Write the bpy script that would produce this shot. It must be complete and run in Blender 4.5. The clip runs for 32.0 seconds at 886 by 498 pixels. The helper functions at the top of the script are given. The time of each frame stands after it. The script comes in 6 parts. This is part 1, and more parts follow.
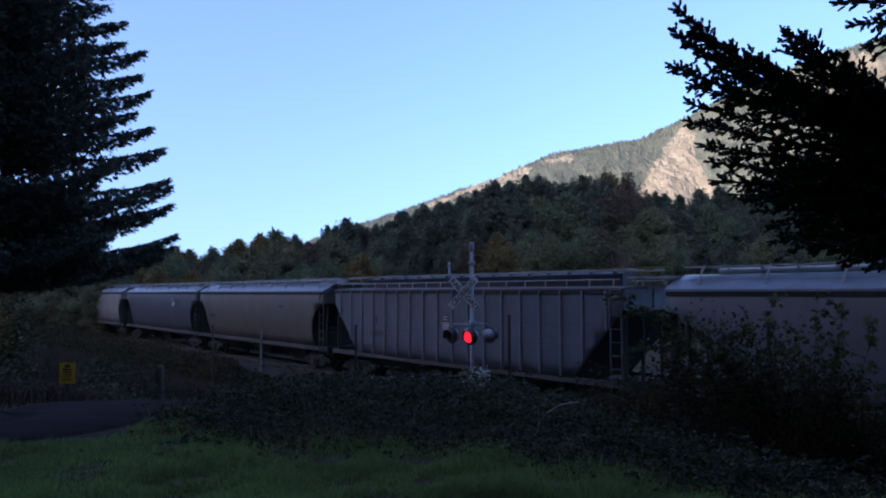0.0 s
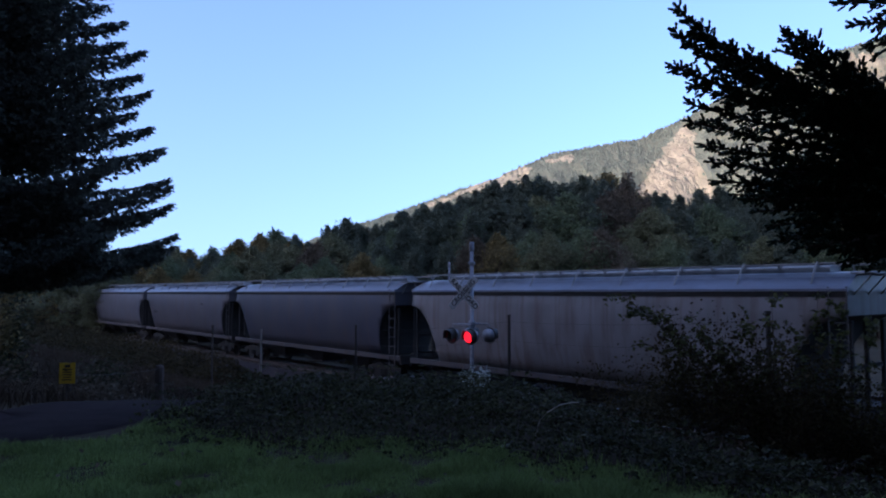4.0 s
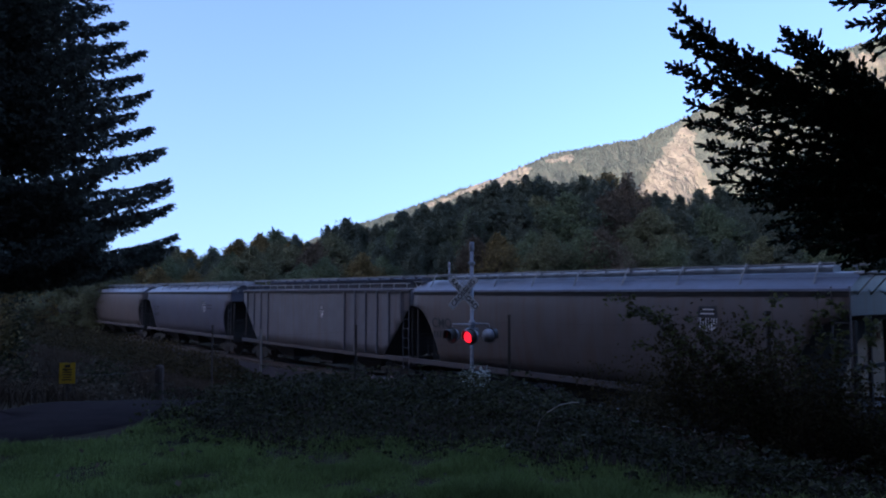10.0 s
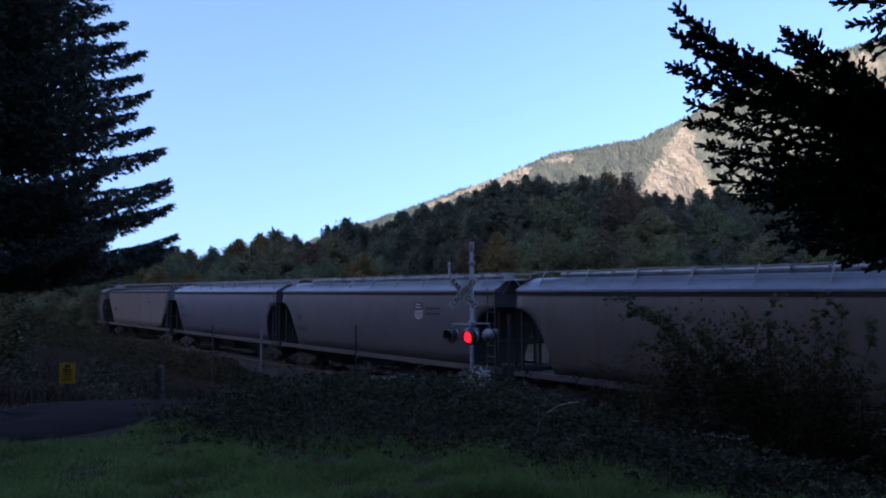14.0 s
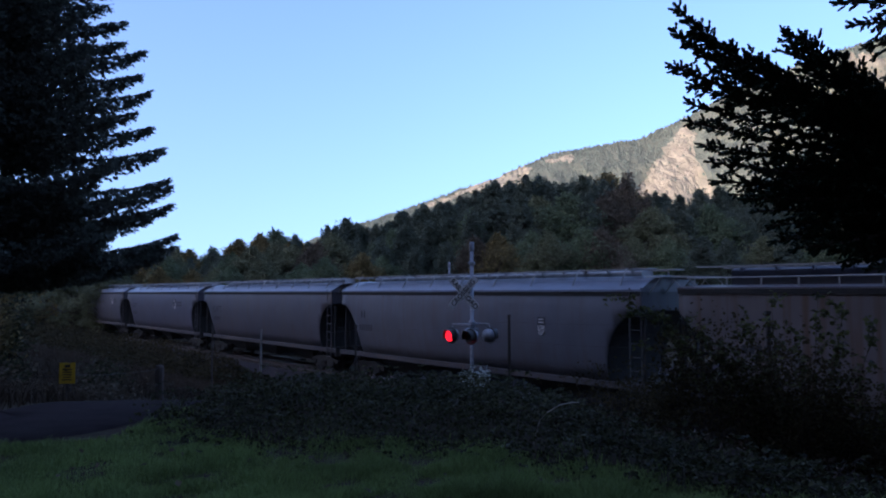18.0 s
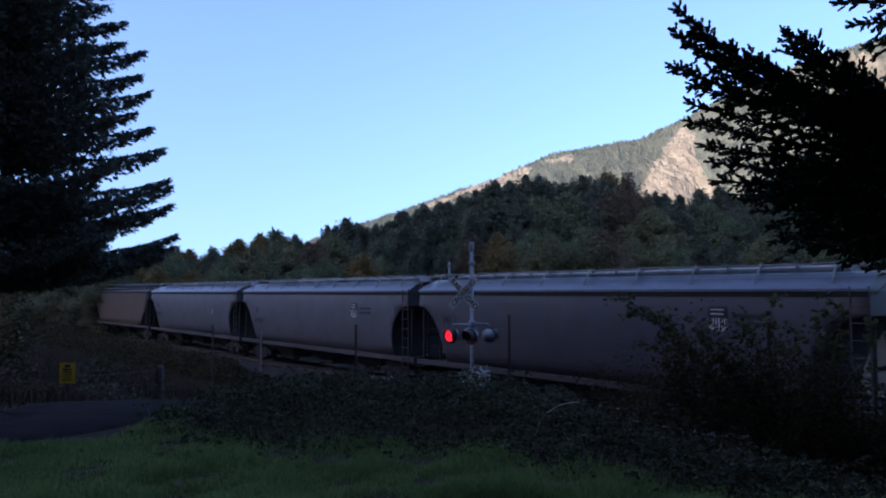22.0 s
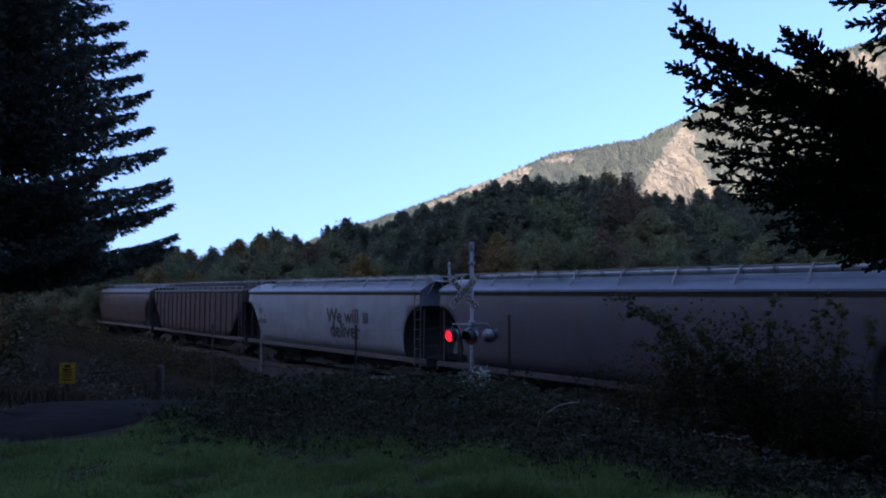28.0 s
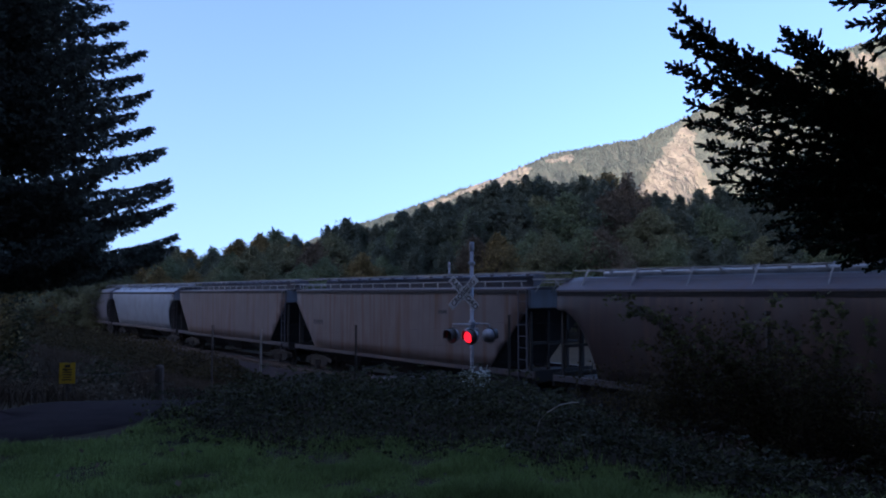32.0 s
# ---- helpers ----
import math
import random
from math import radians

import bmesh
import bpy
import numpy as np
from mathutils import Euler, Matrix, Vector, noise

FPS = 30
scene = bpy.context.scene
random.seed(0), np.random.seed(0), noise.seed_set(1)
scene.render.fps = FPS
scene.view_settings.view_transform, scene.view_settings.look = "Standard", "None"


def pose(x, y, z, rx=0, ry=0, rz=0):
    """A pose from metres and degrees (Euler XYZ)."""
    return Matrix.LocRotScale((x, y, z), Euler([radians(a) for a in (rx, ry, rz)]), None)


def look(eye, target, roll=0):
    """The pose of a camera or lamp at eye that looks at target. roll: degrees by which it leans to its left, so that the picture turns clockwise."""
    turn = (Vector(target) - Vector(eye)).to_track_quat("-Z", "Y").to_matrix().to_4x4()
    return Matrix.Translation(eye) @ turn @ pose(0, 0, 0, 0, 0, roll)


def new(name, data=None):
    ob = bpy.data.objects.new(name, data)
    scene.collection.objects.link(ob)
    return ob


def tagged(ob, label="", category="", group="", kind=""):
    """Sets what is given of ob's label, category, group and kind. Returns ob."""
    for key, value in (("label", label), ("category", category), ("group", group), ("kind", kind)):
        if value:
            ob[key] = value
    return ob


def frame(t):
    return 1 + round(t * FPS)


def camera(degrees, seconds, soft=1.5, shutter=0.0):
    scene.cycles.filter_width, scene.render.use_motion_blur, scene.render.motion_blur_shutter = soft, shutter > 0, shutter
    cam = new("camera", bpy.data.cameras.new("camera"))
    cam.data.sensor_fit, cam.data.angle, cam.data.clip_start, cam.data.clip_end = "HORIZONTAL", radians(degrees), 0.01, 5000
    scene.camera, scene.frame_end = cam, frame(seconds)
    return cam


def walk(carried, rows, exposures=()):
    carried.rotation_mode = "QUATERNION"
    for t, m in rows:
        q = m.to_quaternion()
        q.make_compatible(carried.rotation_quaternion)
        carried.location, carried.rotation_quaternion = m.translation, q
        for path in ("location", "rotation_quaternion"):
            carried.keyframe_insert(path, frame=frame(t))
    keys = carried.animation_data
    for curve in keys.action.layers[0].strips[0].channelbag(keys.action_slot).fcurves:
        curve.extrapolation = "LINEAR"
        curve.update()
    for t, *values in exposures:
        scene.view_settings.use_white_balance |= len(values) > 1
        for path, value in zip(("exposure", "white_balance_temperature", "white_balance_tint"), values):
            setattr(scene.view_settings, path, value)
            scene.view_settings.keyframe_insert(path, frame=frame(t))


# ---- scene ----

from functools import lru_cache

# ------------------------------------------------------------------ camera
EYE = 3.95                     # camera height over the rail heads
cam = camera(63.4, 32.0, soft=2.0, shutter=0.05)
CAM_POSE = pose(0, 0, EYE, 93.5, 0, 0)
walk(cam, [(0.0, CAM_POSE), (32.0, CAM_POSE)], exposures=[(0.0, 1.76, 5650, 25), (32.0, 1.76, 5650, 25)])

# ------------------------------------------------------------------ plan
# Rail heads lie at z = 0. The track runs straight, at TURN degrees left of the view.
TURN = radians(38.69)
DIR = Vector((-math.sin(TURN), math.cos(TURN), 0))      # along the track, away
NRM = Vector((math.cos(TURN), math.sin(TURN), 0))       # across it, away from the camera
TRACK = 19.3                   # from the camera to the track's middle
SPEED = 15.16


def on_track(s, q=TRACK, z=0.0):
    """A place s along the track, q across from the camera."""
    return DIR * s + NRM * q + Vector((0, 0, z))


def step(a, b, v):
    k = min(1.0, max(0.0, (v - a) / (b - a)))
    return k * k * (3 - 2 * k)


def ground_z(x, y):
    q = x * NRM.x + y * NRM.y
    z = 2.3 - 2.85 * step(5.5, 13.8, q)
    z -= 1.2 * step(10.5, 16.5, y) * step(-0.5, 4.0, -x) * (1 - step(5.5, 13.8, q))
    far = max(abs(x), abs(y))
    z += 0.05 * noise.noise(Vector((x * 0.5, y * 0.5, 0))) * (1 if q < 15 else 0.3)
    if far > 150:
        z -= min(2.0, (far - 150) * 0.004)
    return z


# ------------------------------------------------------------------ world and sun
SUN_TO = Vector((-0.80, -0.60, 0)).normalized()          # towards the sun, behind the camera's left
SUN_UP = radians(14)
world = bpy.data.worlds.new("sky")
scene.world = world
world.use_nodes = True
wn = world.node_tree.nodes
sky = wn.new("ShaderNodeTexSky")
sky.sky_type = "NISHITA"
sky.sun_disc = False
sky.sun_elevation = SUN_UP
sky.sun_rotation = math.atan2(SUN_TO.x, SUN_TO.y)
sky.altitude, sky.air_density, sky.dust_density, sky.ozone_density = 0, 0.85, 3.2, 2.45
wn["Background"].inputs["Strength"].default_value = 0.15
# the valley's clear sky is even from the ridges up: the low band of haze lies below them
aim = wn.new("ShaderNodeTexCoord")
lift = wn.new("ShaderNodeVectorMath")
lift.operation = "MULTIPLY_ADD"
lift.inputs[1].default_value, lift.inputs[2].default_value = (1, 1, 0.85), (0, 0, 0.16)
unit = wn.new("ShaderNodeVectorMath")
unit.operation = "NORMALIZE"
world.node_tree.links.new(aim.outputs["Generated"], lift.inputs[0])
world.node_tree.links.new(lift.outputs["Vector"], unit.inputs[0])
world.node_tree.links.new(unit.outputs["Vector"], sky.inputs["Vector"])
world.node_tree.links.new(sky.outputs["Color"], wn["Background"].inputs["Color"])
sun = new("sun", bpy.data.lights.new("sun", "SUN"))
sun.data.energy, sun.data.angle, sun.data.color = 1.3, radians(0.5), (1.0, 0.85, 0.60)
sun.matrix_world = look(Vector((0, 0, 300)) + SUN_TO * 300 * math.cos(SUN_UP) + Vector((0, 0, 300 * math.sin(SUN_UP))), (0, 0, 300))


# ------------------------------------------------------------------ materials
def mat(name, color, rough=0.6, metal=0.0, color2=None, scale=8.0, bump=0.0, bump_scale=60.0, spec=0.5,
        stretch=(1, 1, 1), random_value=0.0, translucent=0.0, mix_lo=0.35, mix_hi=0.65, dirt=None, dirt_scale=1.2, dirt_amount=0.0, bump_dist=0.02):
    """A noise-varied surface: two colours at one scale, dirt at a wider one, fine bump."""
    m = bpy.data.materials.new(name)
    m.use_nodes = True
    nt = m.node_tree
    nd, ln = nt.nodes, nt.links
    b = nd["Principled BSDF"]
    b.inputs["Roughness"].default_value = rough
    b.inputs["Metallic"].default_value = metal
    b.inputs["Specular IOR Level"].default_value = spec
    tc = nd.new("ShaderNodeTexCoord")
    mp = nd.new("ShaderNodeMapping")
    mp.inputs["Scale"].default_value = stretch
    ln.new(tc.outputs["Object"], mp.inputs["Vector"])
    n1 = nd.new("ShaderNodeTexNoise")
    n1.inputs["Scale"].default_value = scale
    n1.inputs["Detail"].default_value = 6
    ln.new(mp.outputs["Vector"], n1.inputs["Vector"])
    rp = nd.new("ShaderNodeMapRange")
    rp.inputs["From Min"].default_value, rp.inputs["From Max"].default_value = mix_lo, mix_hi
    ln.new(n1.outputs["Fac"], rp.inputs["Value"])
    mx = nd.new("ShaderNodeMix")
    mx.data_type = "RGBA"
    mx.inputs["A"].default_value = (*color, 1)
    mx.inputs["B"].default_value = (*(color2 or [c * 0.75 for c in color]), 1)
    ln.new(rp.outputs["Result"], mx.inputs["Factor"])
    out = mx.outputs["Result"]
    if dirt:
        n2 = nd.new("ShaderNodeTexNoise")
        n2.inputs["Scale"].default_value = dirt_scale
        n2.inputs["Detail"].default_value = 5
        ln.new(tc.outputs["Object"], n2.inputs["Vector"])
        r2 = nd.new("ShaderNodeMapRange")
        r2.inputs["From Min"].default_value, r2.inputs["From Max"].default_value = 0.42, 0.7
        r2.inputs["To Max"].default_value = dirt_amount
        ln.new(n2.outputs["Fac"], r2.inputs["Value"])
        m2 = nd.new("ShaderNodeMix")
        m2.data_type = "RGBA"
        m2.inputs["B"].default_value = (*dirt, 1)
        ln.new(out, m2.inputs["A"])
        ln.new(r2.outputs["Result"], m2.inputs["Factor"])
        out = m2.outputs["Result"]
    if random_value:
        hs = nd.new("ShaderNodeHueSaturation")
        geo = nd.new("ShaderNodeNewGeometry")
        r3 = nd.new("ShaderNodeMapRange")
        r3.inputs["To Min"].default_value, r3.inputs["To Max"].default_value = 1 - random_value, 1 + random_value
        ln.new(geo.outputs["Random Per Island"], r3.inputs["Value"])
        ln.new(r3.outputs["Result"], hs.inputs["Value"])
        ln.new(out, hs.inputs["Color"])
        out = hs.outputs["Color"]
    ln.new(out, b.inputs["Base Color"])
    if translucent:
        tr = nd.new("ShaderNodeBsdfTranslucent")
        ms = nd.new("ShaderNodeMixShader")
        ms.inputs["Fac"].default_value = translucent
        ln.new(out, tr.inputs["Color"])
        ln.new(b.outputs["BSDF"], ms.inputs[1])
        ln.new(tr.outputs["BSDF"], ms.inputs[2])
        ln.new(ms.outputs["Shader"], nd["Material Output"].inputs["Surface"])
    if bump:
        n3 = nd.new("ShaderNodeTexNoise")
        n3.inputs["Scale"].default_value = bump_scale
        n3.inputs["Detail"].default_value = 4
        ln.new(mp.outputs["Vector"], n3.inputs["Vector"])
        bp = nd.new("ShaderNodeBump")
        bp.inputs["Strength"].default_value = bump
        bp.inputs["Distance"].default_value = bump_dist
        ln.new(n3.outputs["Fac"], bp.inputs["Height"])
        ln.new(bp.outputs["Normal"], b.inputs["Normal"])
    return m


def glow(name, color, strength):
    m = mat(name, color, 0.3)
    b = m.node_tree.nodes["Principled BSDF"]
    b.inputs["Emission Color"].default_value = (*color, 1)
    b.inputs["Emission Strength"].default_value = strength
    return m


def car_paint(name, color, rust=0.2, grime=0.3, rust_color=(0.085, 0.05, 0.034)):
    """Weathered freight-car paint: vertical rust runs from the eaves, soot near the sill, fine blotches."""
    m = mat(name, color, 0.5, 0.0, [c * 0.82 for c in color], 1.1, bump=0.08, bump_scale=9, spec=0.35,
            dirt=(0.10, 0.09, 0.085), dirt_scale=0.55, dirt_amount=grime)
    nt = m.node_tree
    nd, ln = nt.nodes, nt.links
    b = nd["Principled BSDF"]
    base = b.inputs["Base Color"].links[0].from_socket
    tc = nd.new("ShaderNodeTexCoord")
    mp = nd.new("ShaderNodeMapping")
    mp.inputs["Scale"].default_value = (3.2, 3.2, 0.16)
    ln.new(tc.outputs["Object"], mp.inputs["Vector"])
    n = nd.new("ShaderNodeTexNoise")
    n.inputs["Scale"].default_value, n.inputs["Detail"].default_value = 1.3, 6
    ln.new(mp.outputs["Vector"], n.inputs["Vector"])
    r = nd.new("ShaderNodeMapRange")
    r.inputs["From Min"].default_value, r.inputs["From Max"].default_value = 0.46, 0.66
    r.inputs["To Max"].default_value = min(1.0, rust)
    ln.new(n.outputs["Fac"], r.inputs["Value"])
    mx = nd.new("ShaderNodeMix")
    mx.data_type = "RGBA"
    mx.inputs["B"].default_value = (*rust_color, 1)
    ln.new(base, mx.inputs["A"])
    ln.new(r.outputs["Result"], mx.inputs["Factor"])
    ln.new(mx.outputs["Result"], b.inputs["Base Color"])
    return m


M_SOIL = mat("soil_and_turf", (0.036, 0.026, 0.014), 0.95, spec=0.1, color2=(0.024, 0.02, 0.01), scale=1.7, bump=0.6, bump_scale=14, dirt=(0.055, 0.045, 0.03), dirt_scale=0.22, dirt_amount=0.6)
M_ASPHALT = mat("asphalt", (0.03, 0.0215, 0.022), 0.98, spec=0.05, color2=(0.021, 0.015, 0.016), scale=3, bump=0.5, bump_scale=120, dirt=(0.04, 0.037, 0.033), dirt_scale=0.7, dirt_amount=0.5)
M_BALLAST = mat("ballast", (0.04, 0.033, 0.034), 0.98, spec=0.1, color2=(0.022, 0.018, 0.019), scale=14, bump=1.0, bump_scale=22, dirt=(0.04, 0.033, 0.03), dirt_scale=0.5, dirt_amount=0.5)
M_RAIL = mat("rail_steel", (0.08, 0.058, 0.048), 0.7, 0.4, color2=(0.05, 0.036, 0.03), scale=9)
M_RAILTOP = mat("worn_rail_head", (0.62, 0.60, 0.58), 0.14, 1.0, color2=(0.5, 0.48, 0.46), scale=6)
M_SLEEPER = mat("sleeper_wood", (0.09, 0.07, 0.055), 0.9, color2=(0.05, 0.04, 0.035), scale=5, stretch=(1, 8, 8), bump=0.6)
M_CONCRETE = mat("concrete_panel", (0.06, 0.045, 0.042), 0.9, color2=(0.04, 0.031, 0.03), scale=4, bump=0.4)
M_BARK = mat("bark", (0.07, 0.05, 0.038), 0.95, color2=(0.035, 0.027, 0.022), scale=6, stretch=(3, 3, 0.6), bump=1.0, bump_scale=12)
# needle green raised to stand in for haze over the dark fir
M_NEEDLE = mat("fir_needles", (0.122, 0.13, 0.103), 0.6, color2=(0.085, 0.094, 0.072), scale=0.9, random_value=0.35, spec=0.12, translucent=0.25)
M_NEEDLE2 = mat("spruce_needles", (0.032, 0.05, 0.03), 0.6, color2=(0.02, 0.032, 0.02), scale=1.5, random_value=0.35, spec=0.12)
M_BELTFIR = mat("belt_fir_needles", (0.13, 0.152, 0.112), 0.7, color2=(0.092, 0.11, 0.082), scale=0.3, random_value=0.3, spec=0.12, translucent=0.35)
M_LEAF_GREEN = mat("summer_leaves", (0.15, 0.178, 0.1), 0.7, color2=(0.11, 0.135, 0.078), scale=0.5, random_value=0.4, spec=0.12, translucent=0.35)
M_LEAF_OLIVE = mat("olive_leaves", (0.17, 0.172, 0.096), 0.7, color2=(0.124, 0.13, 0.075), scale=0.5, random_value=0.4, spec=0.12, translucent=0.35)
M_LEAF_GOLD = mat("autumn_leaves", (0.205, 0.15, 0.062), 0.7, color2=(0.135, 0.115, 0.055), scale=0.5, random_value=0.4, spec=0.12, translucent=0.35)
M_LEAF_BROWN = mat("dry_leaves", (0.145, 0.11, 0.075), 0.7, color2=(0.098, 0.08, 0.056), scale=0.5, random_value=0.4, spec=0.12, translucent=0.35)
M_BRAMBLE = mat("bramble_leaves", (0.055, 0.056, 0.026), 0.55, color2=(0.029, 0.03, 0.015), scale=1.4, random_value=0.6, spec=0.12, dirt=(0.055, 0.060, 0.025), dirt_scale=0.45, dirt_amount=0.55, translucent=0.35)
M_CANELEAF = mat("young_bramble_leaves", (0.09, 0.095, 0.034), 0.6, color2=(0.05, 0.055, 0.022), scale=3, random_value=0.45, spec=0.12, translucent=0.35)
M_BUSH = mat("bush_leaves", (0.062, 0.048, 0.025), 0.7, color2=(0.036, 0.029, 0.016), scale=1.6, random_value=0.4, spec=0.03, dirt=(0.034, 0.033, 0.014), dirt_scale=0.7, dirt_amount=0.5, translucent=0.35)
M_PINKLEAF = mat("pinkish_dry_leaves", (0.42, 0.3, 0.29), 0.8, color2=(0.26, 0.18, 0.17), scale=5, random_value=0.4, spec=0.1)
M_CANE = mat("bramble_canes", (0.055, 0.036, 0.025), 0.8, color2=(0.035, 0.028, 0.018), scale=7)
M_PALE_TWIG = mat("dead_twig", (0.42, 0.38, 0.33), 0.8, color2=(0.28, 0.25, 0.22), scale=9)
# grass colour raised to offset the dim light on the lawn
M_GRASS = mat("lightened_grass_blades", (0.21, 0.285, 0.092), 0.7, spec=0.2, color2=(0.15, 0.205, 0.068), scale=0.8, random_value=0.35, translucent=0.35)
M_DRYGRASS = mat("dry_grass", (0.085, 0.06, 0.04), 0.8, color2=(0.05, 0.037, 0.025), scale=1.0, random_value=0.35, spec=0.12)
M_SILVERLEAF = mat("silver_leaves", (0.50, 0.52, 0.48), 0.6, color2=(0.32, 0.36, 0.31), scale=5, random_value=0.3)
M_ALU = mat("brushed_aluminium", (0.25, 0.25, 0.27), 0.5, 0.6, color2=(0.18, 0.18, 0.2), scale=12)
M_BLACK = mat("matt_black", (0.018, 0.018, 0.018), 0.6, color2=(0.03, 0.028, 0.026), scale=6)
M_WHITE = mat("reflective_white", (0.44, 0.44, 0.44), 0.5, color2=(0.36, 0.36, 0.35), scale=4)
M_LENS = mat("dark_red_lens", (0.03, 0.004, 0.004), 0.15, color2=(0.02, 0.003, 0.003), scale=6)
M_RED = glow("lit_red_lens", (1.0, 0.012, 0.02), 0.62)
M_YELLOW = mat("yellow_sign", (0.62, 0.40, 0.02), 0.5, color2=(0.52, 0.33, 0.02), scale=3)
M_POST = mat("weathered_steel_post", (0.035, 0.032, 0.03), 0.8, color2=(0.05, 0.04, 0.035), scale=5)
M_GREYPOST = mat("grey_wood_post", (0.22, 0.21, 0.20), 0.9, color2=(0.14, 0.13, 0.12), scale=5, stretch=(4, 4, 0.5))
M_OLDWOOD = mat("old_brown_post", (0.10, 0.07, 0.055), 0.9, color2=(0.06, 0.042, 0.034), scale=6, stretch=(3, 3, 0.5), bump=0.5)
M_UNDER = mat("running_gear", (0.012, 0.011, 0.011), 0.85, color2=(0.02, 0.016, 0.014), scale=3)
M_WHEEL = mat("wheel_steel", (0.03, 0.024, 0.021), 0.6, 0.5, color2=(0.02, 0.016, 0.015), scale=5)
M_GALV = mat("galvanised_walkway", (0.3, 0.295, 0.29), 0.6, 0.3, color2=(0.21, 0.205, 0.2), scale=3)
M_ROCK = mat("sunlit_cliff", (0.315, 0.258, 0.172), 0.95, color2=(0.21, 0.172, 0.115), scale=0.022, bump=1.0, bump_scale=0.05, bump_dist=14.0, stretch=(1.7, 1.0, 0.7), dirt=(0.17, 0.16, 0.10), dirt_scale=0.009, dirt_amount=0.6)
# slope and fir colours paled and greyed to stand in for distance haze
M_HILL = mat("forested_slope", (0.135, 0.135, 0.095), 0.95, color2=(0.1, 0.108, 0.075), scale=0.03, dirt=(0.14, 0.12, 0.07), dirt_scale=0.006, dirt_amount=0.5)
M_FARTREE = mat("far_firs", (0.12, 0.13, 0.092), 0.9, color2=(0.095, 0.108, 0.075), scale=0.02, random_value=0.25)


# ------------------------------------------------------------------ mesh helpers
def mesh_of(name, verts, faces, material, smooth=False):
    me = bpy.data.meshes.new(name)
    me.from_pydata([tuple(v) for v in verts], [], [tuple(f) for f in faces])
    me.materials.append(material)
    if smooth:
        me.polygons.foreach_set("use_smooth", [True] * len(me.polygons))
    me.update()
    return me


def fast_mesh(name, verts, faces, material):
    """The same from arrays, for large clouds of triangles."""
    me = bpy.data.meshes.new(name)
    v, f = np.asarray(verts, dtype=np.float32).reshape(-1, 3), np.asarray(faces, dtype=np.int32)
    k = f.shape[1]
    me.vertices.add(len(v))
    me.vertices.foreach_set("co", v.ravel())
    me.loops.add(f.size)
    me.loops.foreach_set("vertex_index", f.ravel())
    me.polygons.add(len(f))
    me.polygons.foreach_set("loop_start", np.arange(0, f.size, k, dtype=np.int32))
    me.materials.append(material)
    me.update(calc_edges=True)
    me.validate()
    return me


